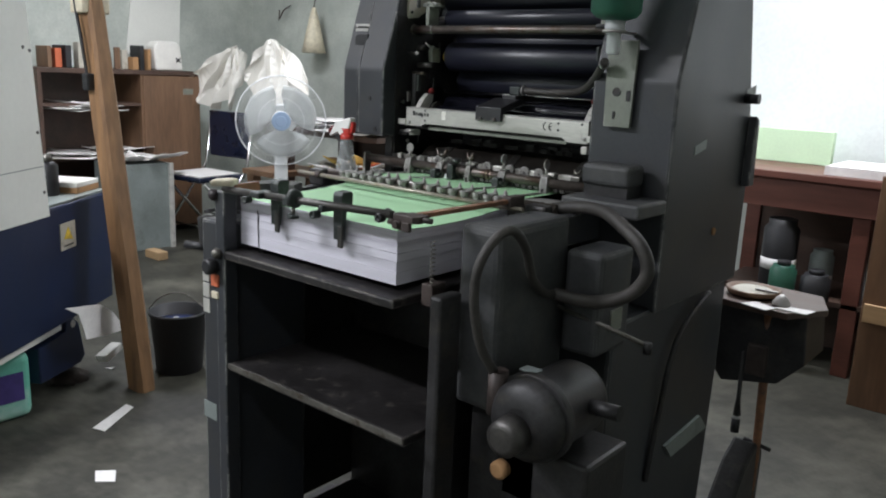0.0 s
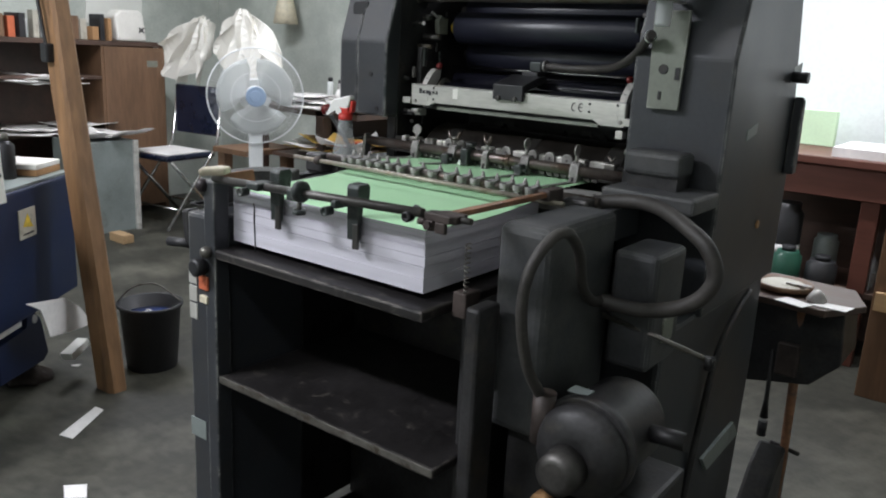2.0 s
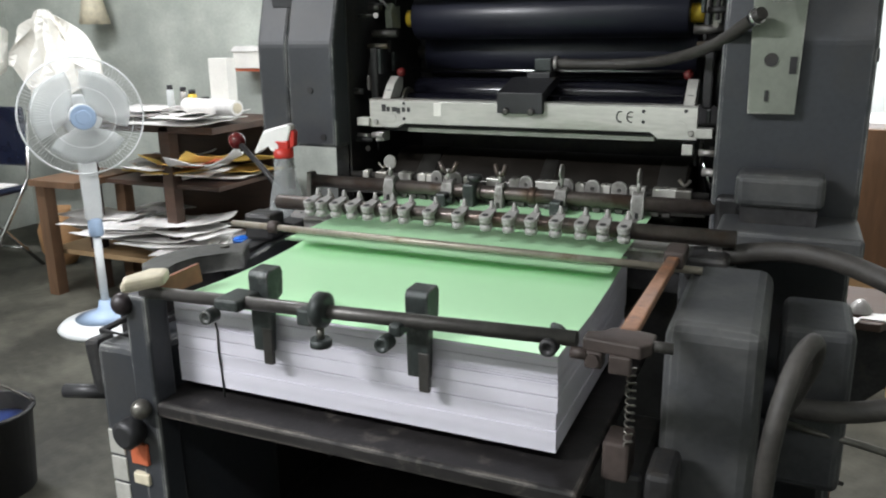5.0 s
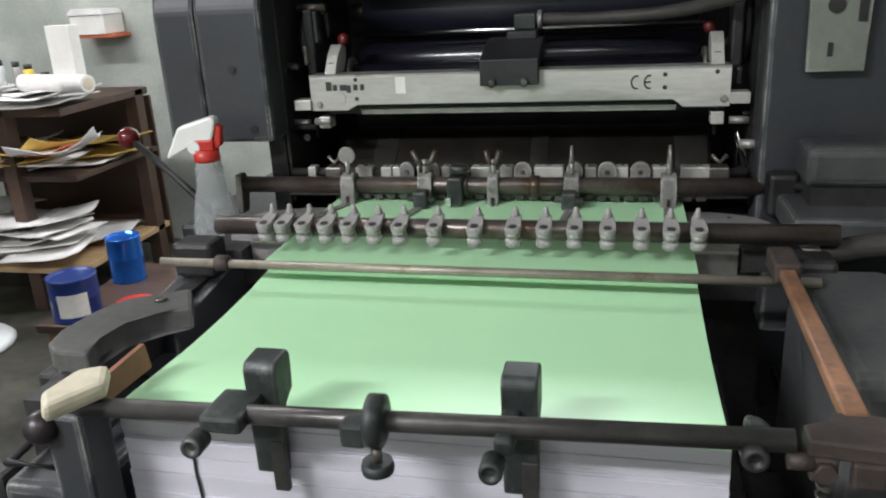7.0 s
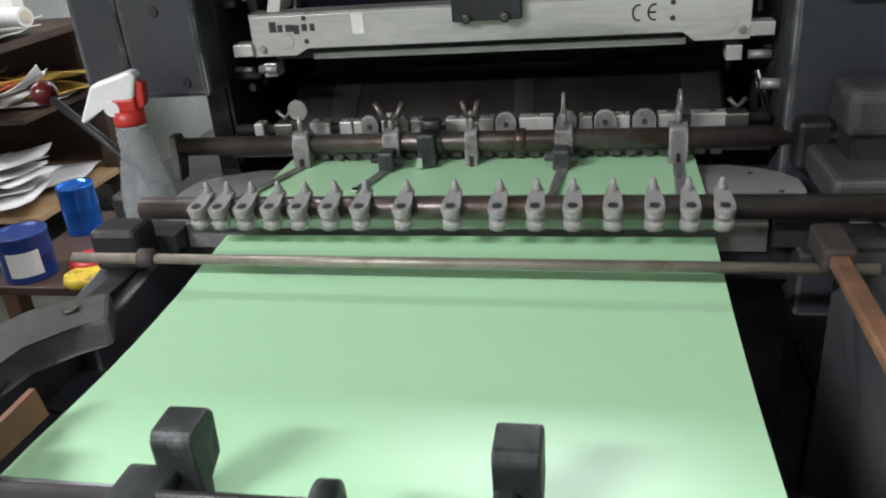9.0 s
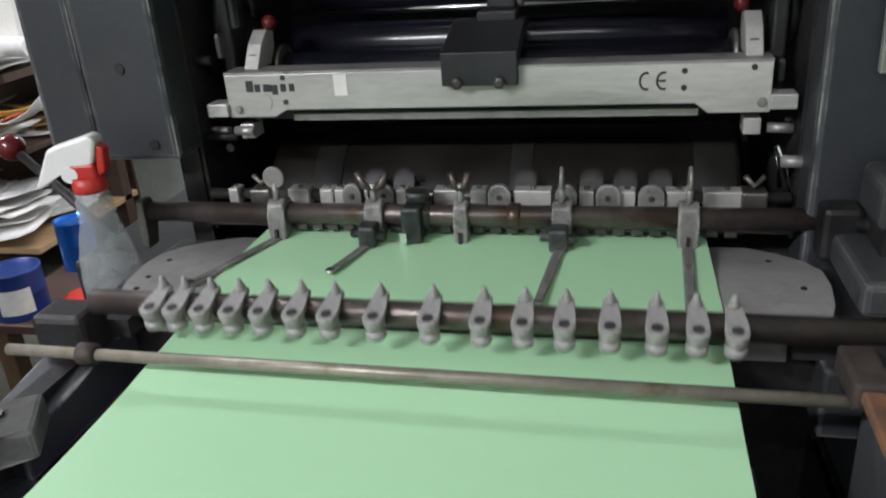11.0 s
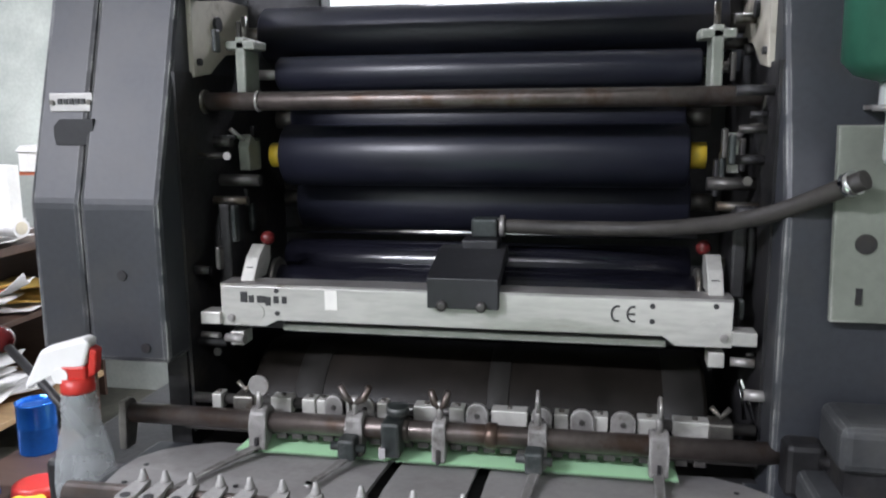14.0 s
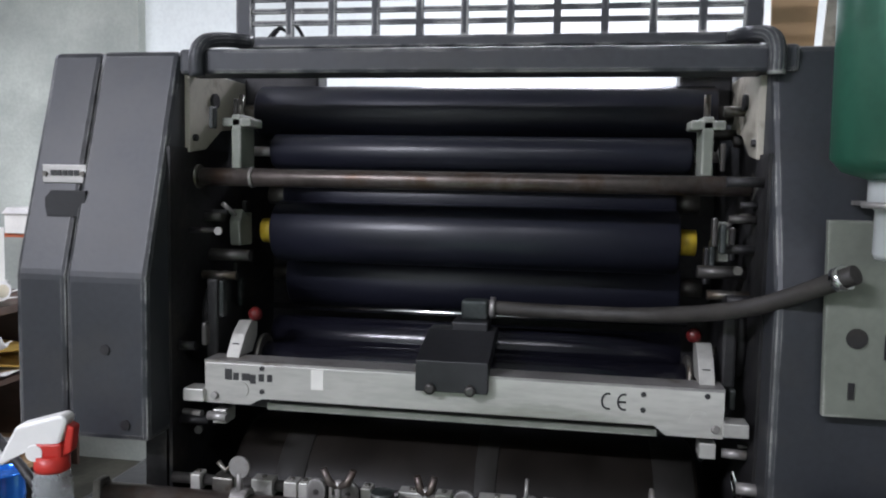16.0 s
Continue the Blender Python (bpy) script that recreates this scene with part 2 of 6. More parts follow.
PANE_GLOW = material("frosted_glow_pane", (0.58, 0.61, 0.6), 0.6, 0, 0.14, 1.2, 0, 60, emit=((0.94, 1.0, 0.98), 0.2))
TUBE_GLOW = material("lit_fluorescent_tube", (0.9, 0.9, 0.9), 0.5, 0, 0.02, emit=((0.95, 1.0, 0.96), 6.0))
GREEN_REFLECT = material("pale_green_reflection", (0.62, 0.82, 0.56), 0.7, 0, 0.08, 3)

# ---------------------------------------------------------------- mesh building
ORIGIN = {}


def box(bm, x, y, z, bev=0.0, seg=2):
    vs = [bm.verts.new((x[i], y[j], z[k])) for i in (0, 1) for j in (0, 1) for k in (0, 1)]
    fs = [bm.faces.new([vs[i] for i in q]) for q in ((0, 1, 3, 2), (4, 6, 7, 5), (0, 4, 5, 1), (2, 3, 7, 6), (0, 2, 6, 4), (1, 5, 7, 3))]
    if bev:
        es = list({e for f in fs for e in f.edges})
        bmesh.ops.bevel(bm, geom=es, offset=bev, segments=seg, affect="EDGES", profile=0.5)
    return bm


def _frame(d):
    d = d.normalized()
    a = Vector((0, 0, 1)) if abs(d.z) < 0.9 else Vector((1, 0, 0))
    u = d.cross(a).normalized()
    return u, d.cross(u).normalized()


def tube(bm, pts, r, seg=12, caps=True, closed=False):
    pts = [Vector(p) for p in pts]
    rs = r if isinstance(r, (list, tuple)) else [r] * len(pts)
    rings, u = [], None
    for i, p in enumerate(pts):
        if closed:
            d = pts[(i + 1) % len(pts)] - pts[i - 1]
        else:
            d = pts[min(i + 1, len(pts) - 1)] - pts[max(i - 1, 0)]
        d.normalize()
        if u is None:
            u, _ = _frame(d)
        u = (u - d * u.dot(d)).normalized()
        v = d.cross(u)
        rings.append([bm.verts.new(p + (u * math.cos(a) + v * math.sin(a)) * rs[i]) for a in (2 * math.pi * k / seg for k in range(seg))])
    n = len(rings)
    for i in range(n if closed else n - 1):
        a, b = rings[i], rings[(i + 1) % n]
        for k in range(seg):
            f = bm.faces.new((a[k], a[(k + 1) % seg], b[(k + 1) % seg], b[k]))
            f.smooth = True
    if caps and not closed:
        bm.faces.new(rings[0][::-1])
        bm.faces.new(rings[-1])
    return bm


def rod(bm, p0, p1, r, seg=16, r1=None):
    return tube(bm, [p0, p1], [r, r if r1 is None else r1], seg)


def curve_pts(ctrl, n=8):
    c = [Vector(p) for p in ctrl]
    c = [2 * c[0] - c[1]] + c + [2 * c[-1] - c[-2]]
    out = []
    for i in range(1, len(c) - 2):
        for k in range(n):
            t = k / n
            a, b, d, e = c[i - 1], c[i], c[i + 1], c[i + 2]
            out.append(0.5 * (2 * b + (d - a) * t + (2 * a - 5 * b + 4 * d - e) * t * t + (3 * b - a - 3 * d + e) * t ** 3))
    out.append(c[-2])
    return out


def prism(bm, poly, axis, a, b, bev=0.0):
    """A polygon of two coordinates (those besides the axis, in x y z order) pushed from a to b along the axis."""
    def at(p, s):
        q = list(p)
        q.insert("xyz".index(axis), s)
        return bm.verts.new(q)
    lo, hi = [at(p, a) for p in poly], [at(p, b) for p in poly]
    fs = [bm.faces.new(lo[::-1]), bm.faces.new(hi)]
    n = len(poly)
    for i in range(n):
        fs.append(bm.faces.new((lo[i], lo[(i + 1) % n], hi[(i + 1) % n], hi[i])))
    if bev:
        es = list({e for f in fs for e in f.edges})
        bmesh.ops.bevel(bm, geom=es, offset=bev, segments=2, affect="EDGES", profile=0.5)
    return bm


def lathe(bm, profile, place, seg=24, axis="z"):
    """Rings of (radius, height) round an axis through place."""
    place = Vector(place)
    rings = []
    for r, h in profile:
        ring = []
        for k in range(seg):
            a = 2 * math.pi * k / seg
            q = {"z": (r * math.cos(a), r * math.sin(a), h), "y": (r * math.cos(a), h, r * math.sin(a)), "x": (h, r * math.cos(a), r * math.sin(a))}[axis]
            ring.append(bm.verts.new(place + Vector(q)))
        rings.append(ring)
    for a, b in zip(rings, rings[1:]):
        for k in range(seg):
            bm.faces.new((a[k], a[(k + 1) % seg], b[(k + 1) % seg], b[k])).smooth = True
    bm.faces.new(rings[0][::-1])
    bm.faces.new(rings[-1])
    return bm


def ball(bm, place, r, seg=16):
    rings = seg // 2
    return lathe(bm, [(max(r * math.sin(math.pi * k / rings), 1e-4), -r * math.cos(math.pi * k / rings)) for k in range(rings + 1)], place, seg)


def B():
    return bmesh.new()


def part(name, bm, mat, parent=None, label=""):
    bmesh.ops.recalc_face_normals(bm, faces=bm.faces[:])
    base = ORIGIN.get(parent, Vector((0, 0, 0)))
    if base.length:
        bmesh.ops.translate(bm, verts=bm.verts[:], vec=-base)
    me = bpy.data.meshes.new(name)
    bm.to_mesh(me)
    bm.free()
    me.materials.append(mat)
    ob = new(name, me)
    if parent:
        ob.parent = parent
        ORIGIN[ob] = base
    if label:
        tagged(ob, label)
    return ob


def thing(name, place, label, category, group="", kind=""):
    ob = new(name)
    ob.empty_display_size = 0.05
    ob.location = place
    ORIGIN[ob] = Vector(place)
    return tagged(ob, label, category, group, kind)


def lone(name, bm, mat, label, category, group="", kind=""):
    return tagged(part(name, bm, mat), label, category, group, kind)


def wavy(bm, cells, rng, amp):
    for v in bm.verts:
        v.co += Vector((rng.uniform(-1, 1), rng.uniform(-1, 1), rng.uniform(-1, 1))) * amp
    return bm


# ---------------------------------------------------------------- room
WX0, WX1, WY0, WY1, WH = -4.3, 2.6, -2.6, 3.1, 2.75
tagged(part("floor", box(B(), (WX0 - 0.2, WX1 + 0.2), (WY0 - 0.2, WY1 + 0.2), (-0.12, 0)), FLOOR_MAT), "dark stained worn cement floor", "floor", kind="structure")
tagged(part("ceiling", box(B(), (WX0 - 0.2, WX1 + 0.2), (WY0 - 0.2, WY1 + 0.2), (WH, WH + 0.12)), CEIL_MAT), "plain grey workshop ceiling", "ceiling", kind="structure")
tagged(part("wall_west", box(B(), (WX0 - 0.15, WX0), (WY0, WY1), (0, WH)), WALL_MAT), "stained grey green plaster wall", "wall", kind="structure")
tagged(part("wall_east", box(B(), (WX1, WX1 + 0.15), (WY0, WY1), (0, WH)), WALL_MAT), "stained grey green plaster wall", "wall", kind="structure")
tagged(part("wall_south", box(B(), (WX0, WX1), (WY0 - 0.15, WY0), (0, WH)), WALL_MAT), "stained grey green plaster wall", "wall", kind="structure")
PANEX, PANEZ = (-1.83, 2.2), (0.8, 2.45)
nb = B()
box(nb, (WX0, PANEX[0]), (WY1, WY1 + 0.15), (0, WH))
box(nb, (PANEX[1], WX1), (WY1, WY1 + 0.15), (0, WH))
box(nb, PANEX, (WY1, WY1 + 0.15), (0, PANEZ[0]))
box(nb, PANEX, (WY1, WY1 + 0.15), (PANEZ[1], WH))
tagged(part("wall_north", nb, WALL_MAT), "stained grey green plaster wall with a broad opening", "wall", kind="structure")
# Bright back surface built as a pane with some glow of its own.
pane_ob = tagged(part("back_pane", box(B(), PANEX, (WY1 + 0.06, WY1 + 0.07), PANEZ), PANE_GLOW), "broad frosted white pane that glows faintly", "window", kind="structure")
for tx, ty, tz, tp in TUBES:
    lamp = thing("ceiling_light", (tx, ty, tz), "white batten fluorescent ceiling light, lit", "ceiling light", "fluorescent battens")
    part("batten", box(B(), (tx - 0.62, tx + 0.62), (ty - 0.03, ty + 0.03), (tz, WH), 0.005), WHITE_BOARD, lamp)
    part("tube", rod(B(), (tx - 0.6, ty, tz - 0.03), (tx + 0.6, ty, tz - 0.03), 0.014, 12), TUBE_GLOW, lamp, "lit fluorescent tube")

# ---------------------------------------------------------------- the press
press = thing("offset_press", (0, 0.3, 0), "dark grey single colour sheet-fed offset printing press, running", "printing press")


def lean(z):
    return 0.515 + max(0.0, z - 1.22) * 0.3


def cover(x0, x1, back_top, back_low, z0, inset=0.0):
    poly = [(lean(z0) + inset, z0), (lean(1.22) + inset, 1.22), (lean(1.466) + inset, 1.466), (back_top, 1.466), (back_low, 1.05), (back_low, z0)]
    return prism(B(), poly, "x", x0, x1, 0.006)


part("side_cover", cover(-0.4, -0.306, 0.86, 0.95, 1.045), PRESS_GREY, press)
part("side_cover", cover(-0.464, -0.403, 0.86, 0.95, 1.045, 0.006), PRESS_GREY, press)
part("side_cover", cover(0.316, 0.508, 0.86, 0.98, 0.74), PRESS_GREY, press)
part("side_frame", box(B(), (-0.335, -0.31), (0.56, 0.95), (0.1, 1.06)), PRESS_DARK, press)
part("side_frame", box(B(), (0.318, 0.345), (0.4, 0.95), (0.1, 0.75)), PRESS_DARK, press)
# Dark panel added to block the bright back from showing between the rollers.
part("back_blocker", box(B(), (-0.31, 0.318), (0.86, 0.88), (0.05, 1.449)), PRESS_DARK, press)
part("base", prism(B(), [(-0.3, 0.0), (0.36, 0.0), (0.36, 0.09), (-0.3, 0.09)], "y", 0.0, 0.95, 0.01), PRESS_DARK, press)
part("lower_cover", prism(B(), [(0.35, 0.0), (0.93, 0.0), (0.95, 0.5), (0.955, 0.75), (0.35, 0.75)], "x", 0.35, 0.497, 0.01), PRESS_GREY, press)
part("front_shield", box(B(), (-0.3, 0.318), (0.42, 0.44), (0.09, 0.9)), PRESS_DARK, press)
# holes, slot and badge of the left cover
for hx, hz in ((-0.354, 1.143), (-0.332, 1.063)):
    part("bolt_hole", lathe(B(), [(0.0055, -0.001), (0.0055, 0.003)], (hx, 0.514, hz), 12, "y"), PRESS_DARK, press)
sy = lean(1.3) + 0.004
part("slot", prism(B(), [(-0.436, 1.282), (-0.39, 1.282), (-0.39, 1.31), (-0.43, 1.31), (-0.438, 1.302), (-0.438, 1.29)], "y", sy - 0.005, sy + 0.01), BLACK_PL, press)
badge = part("badge", prism(B(), [(-0.448, 1.318), (-0.395, 1.318), (-0.395, 1.338), (-0.448, 1.338)], "y", lean(1.33) + 0.0005, lean(1.33) + 0.01, 0.001), BADGE, press, "small bright maker's badge with two screws")
for bx in (-0.444, -0.399):
    part("screw", lathe(B(), [(0.003, -0.002), (0.003, 0.003)], (bx, lean(1.33), 1.328), 8, "y"), DULL_STEEL, badge)
for k in range(5):
    part("illegible_bar", box(B(), (-0.437 + k * 0.007, -0.432 + k * 0.007), (lean(1.33) - 0.001, lean(1.33) + 0.002), (1.326, 1.332)), INK, badge)

# top beam and guard grille
part("top_beam", box(B(), (-0.3, 0.34), (0.576, 0.618), (1.439, 1.466), 0.004), PRESS_GREY, press)
for hx in (-0.277, 0.318):
    sg = 1 if hx < 0 else -1
    part("hinge", tube(B(), curve_pts([(hx, 0.572, 1.436), (hx, 0.572, 1.46), (hx + sg * 0.004, 0.585, 1.475), (hx + sg * 0.016, 0.615, 1.482), (hx + sg * 0.03, 0.645, 1.484)], 5), 0.0085, 12), PRESS_GREY, press, "bent grey guard hinge arm")
for cy, cz in ((0.8, 1.53), (0.83, 1.545), (0.86, 1.52)):
    part("cable", tube(B(), curve_pts([(-0.36, cy + 0.05, 1.47), (-0.3, cy, cz - 0.03), (-0.272, cy, cz), (-0.255, cy + 0.02, cz - 0.02), (-0.25, cy + 0.03, 1.47)], 6), 0.0028, 6), BLACK_PL, press)
grille = part("guard_frame", box(B(), (-0.262, 0.318), (0.64, 0.652), (1.477, 1.49), 0.002), PRESS_GREY, press, "grey hinged guard with a slotted grille")
for fx in (-0.262, 0.3):
    part("frame_post", box(B(), (fx, fx + 0.018), (0.64, 0.652), (1.49, 1.62)), PRESS_GREY, grille)
part("frame_rail", box(B(), (-0.262, 0.318), (0.64, 0.652), (1.62, 1.635)), PRESS_GREY, grille)
for k in range(8):
    z = 1.503 + k * 0.0135
    part("slat", box(B(), (-0.244, 0.3), (0.643, 0.649), (z, z + 0.0052)), PRESS_GREY, grille)
for k in range(10):
    x = -0.203 + k * 0.0508
    part("upright", box(B(), (x, x + 0.008), (0.642, 0.65), (1.49, 1.62)), PRESS_GREY, grille)

# cream inner plates with their roller brackets
for s, x in ((-1, -0.304), (1, 0.314)):
    w = 0.004
    plate = part("inner_plate", prism(B(), [(0.6, 1.355), (0.64, 1.36), (0.68, 1.385), (0.74, 1.39), (0.8, 1.45), (0.6, 1.45)], "x", x - w, x + w, 0.001), CREAM_PAINT, press, "cream painted inner side plate")
    part("hole", lathe(B(), [(0.009, -0.008), (0.009, 0.008)], (x, 0.66, 1.418), 16, "x"), PRESS_DARK, plate)
    part("hole", lathe(B(), [(0.004, -0.008), (0.004, 0.008)], (x, 0.61, 1.372), 12, "x"), PRESS_DARK, plate)
    hx = x - s * 0.048
    arm = part("roller_bracket", box(box(B(), (hx - 0.006, hx + 0.006), (0.625, 0.665), (1.338, 1.4), 0.002), (hx - 0.018, hx + 0.018), (0.625, 0.66), (1.386, 1.396), 0.002), GREEN_GREY, press)
    part("screw", rod(B(), (hx, 0.64, 1.396), (hx, 0.64, 1.424), 0.0035, 8), DULL_STEEL, arm)
    part("nut", lathe(B(), [(0.006, 0), (0.006, 0.008)], (hx, 0.635, 1.334), 6), BARE_STEEL, arm)

# ink rollers
def roller(y, z, r, x0, x1, mat, label, end_mat=None, end_r=0.011, end_len=0.03, name="ink_roller"):
    ob = part(name, lathe(B(), [(r - 0.003, x0), (r, x0 + 0.003), (r, x1 - 0.003), (r - 0.003, x1)], (0, y, z), 40, "x"), mat, press, label)
    for a, b in ((x0 - end_len, x0), (x1, x1 + end_len)):
        part("roller_end", rod(B(), (a, y, z), (b, y, z), end_r, 16), end_mat or DULL_STEEL, ob)
    return ob


roller(0.74, 1.411, 0.034, -0.27, 0.29, RUBBER, "blue black rubber ink roller")
roller(0.685, 1.36, 0.021, -0.232, 0.258, RUBBER, "blue black rubber ink roller", BARE_STEEL, 0.006)
roller(0.77, 1.375, 0.04, -0.24, 0.26, RUBBER, "blue black rubber ink roller")
roller(0.626, 1.328, 0.0105, -0.3, 0.312, ROD_STEEL, "browned steel stay rod", DULL_STEEL, 0.014, 0.012, "stay_rod")
part("collar", rod(B(), (-0.238, 0.626, 1.328), (-0.234, 0.626, 1.328), 0.012), BARE_STEEL, press)
roller(0.712, 1.262, 0.038, -0.237, 0.25, RUBBER, "blue black rubber ink roller", YELLOW, 0.0155, 0.02)
roller(0.765, 1.305, 0.036, -0.24, 0.25, RUBBER, "blue black rubber ink roller")
roller(0.785, 1.2, 0.045, -0.24, 0.26, RUBBER, "blue black rubber ink roller")
for s, x in ((-1, -0.275), (1, 0.293)):
    part("bearing_fork", prism(B(), [(0.665, 1.245), (0.7, 1.245), (0.7, 1.285), (0.685, 1.278), (0.672, 1.29), (0.662, 1.275)], "x", x - 0.007, x + 0.007, 0.002), GREEN_GREY, press)
    part("latch", rod(B(), (x, 0.67, 1.28), (x + s * 0.012, 0.655, 1.296), 0.003, 8), BARE_STEEL, press)
    part("stud", rod(B(), (x + s * 0.02, 0.64, 1.236), (x - s * 0.03, 0.64, 1.236), 0.007, 12), DARK_ROD, press)
    part("stud", rod(B(), (x + s * 0.02, 0.62, 1.214), (x - s * 0.022, 0.62, 1.214), 0.005, 12), DULL_STEEL, press)
    part("lever", box(B(), (x - 0.007, x + 0.007), (0.6, 0.64), (1.12, 1.212), 0.003), PRESS_DARK, press)
    part("gear", lathe(B(), [(0.045, -0.006), (0.05, 0), (0.045, 0.006)], (x + s * 0.014, 0.66, 1.165), 28, "x"), PRESS_DARK, press)

# Dark blocks added to hide both ends of the bright gap under the beam.
for x0, x1 in ((-0.3, -0.2), (0.25, 0.31)):
    part("gap_blocker", box(B(), (x0, x1), (0.75, 0.79), (1.42, 1.475), 0.003), PRESS_DARK, press)
    part("shim", box(B(), (x0 + 0.06, x0 + 0.1), (0.735, 0.75), (1.432, 1.438)), BLANK, press)
rgh = random.Random(12)
for s, xw in ((-1, -0.305), (1, 0.315)):
    for k in range(26):
        y, z = rgh.uniform(0.575, 0.72), rgh.uniform(1.03, 1.42)
        ln, r = rgh.uniform(0.01, 0.04), rgh.uniform(0.0025, 0.007)
        kind = rgh.random()
        if kind < 0.45:
            part("stud", rod(B(), (xw, y, z), (xw - s * ln, y, z), r, 10), rgh.choice((DARK_ROD, PRESS_DARK, DULL_STEEL)), press)
        elif kind < 0.8:
            part("link", box(B(), (xw - s * ln - 0.003, xw - s * ln + 0.003), (y - 0.006, y + 0.006), (z - rgh.uniform(0.01, 0.035), z + 0.01), 0.002), rgh.choice((PRESS_DARK, PRESS_DARK, CAST, DARK_ROD)), press)
        else:
            part("hex_screw", lathe(B(), [(0.005, 0), (0.005, 0.004)], (xw - s * ln, y - 0.008, z), 6, "y"), rgh.choice((BARE_STEEL, DULL_STEEL)), press)
    # Thin dark sheet added over the inner wall to stand for its shade.
    part("side_darkener", box(B(), (xw - 0.002, xw + 0.002), (0.56, 0.86), (0.95, 1.36)), PRESS_DARK, press)
for x, y, z, r in ((-0.29, 0.585, 1.06, 0.004), (0.3, 0.59, 1.055, 0.005), (0.31, 0.56, 1.03, 0.006), (-0.25, 0.565, 1.064, 0.005)):
    part("plunger", rod(B(), (x - 0.012, y, z), (x + 0.012, y - 0.004, z), r, 12), BARE_STEEL, press)
for x in (-0.235, 0.275):
    cl = part("register_clamp", box(B(), (x - 0.012, x + 0.012), (0.54, 0.565), (0.985, 1.004), 0.002), DULL_STEEL, press)
    part("wing_nut", tube(B(), [(x - 0.009, 0.55, 1.018), (x, 0.55, 1.008), (x + 0.009, 0.55, 1.018)], 0.003, 8), DULL_STEEL, cl)
part("pull_rod", tube(B(), [(0.302, 0.57, 1.0), (0.296, 0.575, 1.04), (0.318, 0.57, 0.985)], 0.0025, 8), CHROME, press)

# damping unit
damp = part("damping_unit", prism(B(), [(-0.267, 1.078), (-0.214, 1.078), (-0.206, 1.083), (-0.2, 1.087), (0.217, 1.087), (0.229, 1.076), (0.285, 1.076), (0.285, 1.124), (-0.267, 1.124)], "y", 0.566, 0.58, 0.001), ALU, press, "bare aluminium damping unit with stamped lettering")
part("top_edge", box(B(), (-0.267, 0.285), (0.566, 0.6), (1.1235, 1.1265)), BARE_STEEL, damp)
part("drip_rail", box(B(), (-0.2, 0.222), (0.58, 0.592), (1.07, 1.078), 0.001), GREEN_GREY, damp, "dull grey green drip rail")
part("body", box(B(), (-0.25, 0.27), (0.59, 0.6), (1.07, 1.12)), PRESS_DARK, damp)
for k, (bw, bh) in enumerate(((0.008, 0.012), (0.006, 0.008), (0.0095, 0.008), (0.006, 0.01), (0.006, 0.008), (0.0055, 0.008))):
    part("maker_mark", box(B(), (-0.243 + k * 0.0098, -0.243 + k * 0.0098 + bw), (0.5652, 0.567), (1.1055 - (0.003 if k == 3 else 0), 1.1055 + bh - (0.003 if k == 3 else 0))), INK, damp)
part("sticker", box(B(), (-0.144, -0.13), (0.5652, 0.567), (1.1, 1.122)), STICKER, damp)
for k, x in enumerate((0.171, 0.187)):
    cb = B()
    tube(cb, [(x + 0.006 * math.cos(a), 0.5656, 1.108 + 0.008 * math.sin(a)) for a in [radians(70 + 22 * j) for j in range(11)]], 0.0011, 6)
    if k:
        rod(cb, (x - 0.006, 0.5656, 1.108), (x + 0.002, 0.5656, 1.108), 0.0011, 6)
    part("stamped_sign", cb, INK, damp)
for x, z in ((-0.2, 1.12), (-0.2, 1.094), (0.206, 1.117), (0.206, 1.101), (0.268, 1.119)):
    part("hole", lathe(B(), [(0.0028, -0.0012), (0.0028, 0.002)], (x, 0.566, z), 10, "y"), INK, damp)
for x, z in ((-0.255, 1.087), (0.277, 1.086)):
    part("screw", lathe(B(), [(0.0035, -0.004), (0.0045, -0.002), (0.0045, 0.001)], (x, 0.566, z), 12, "y"), BARE_STEEL, damp)
    part("boss", lathe(B(), [(0.0095, -0.0012), (0.0095, 0.001)], (x + (0.03 if x < 0 else -0.016), 0.566, z + 0.008), 20, "y"), ALU, damp)
for s, x in ((-1, -0.278), (1, 0.296)):
    part("end_block", box(B(), (x - 0.012, x + 0.012), (0.56, 0.585), (1.08, 1.094), 0.001), BLANK, damp)
    part("foot_block", box(B(), (x - s * 0.024 - 0.008, x - s * 0.024 + 0.008), (0.575, 0.6), (1.052, 1.068), 0.001), BLANK, damp)
    ax = -0.242 if s < 0 else 0.27
    arm = part("end_arm", prism(B(), [(0.582, 1.126), (0.62, 1.126), (0.634, 1.142), (0.636, 1.16), (0.618, 1.163), (0.6, 1.15)], "x", ax - 0.008, ax + 0.008, 0.001), BLANK, damp)
    part("bearing", lathe(B(), [(0.025, -0.003), (0.0265, 0.0), (0.025, 0.003)], (ax - s * 0.011, 0.648, 1.116), 24, "x"), DULL_STEEL, damp)
    for k in range(3):
        part("ink_mark", box(B(), (ax - 0.004 + 0.001 * k, ax + 0.004), (0.592 + 0.008 * k, 0.5935 + 0.008 * k), (1.139 + 0.006 * k, 1.1405 + 0.006 * k)), INK, arm)
    part("red_knob", ball(B(), (ax - s * 0.009, 0.626, 1.169), 0.0085), RED_BALL, damp, "dark red ball knob")
part("fountain_roller", lathe(B(), [(0.022, -0.238), (0.024, -0.236), (0.024, 0.256), (0.022, 0.258)], (0, 0.652, 1.108), 40, "x"), KROLL, damp, "glossy dark damping roller")
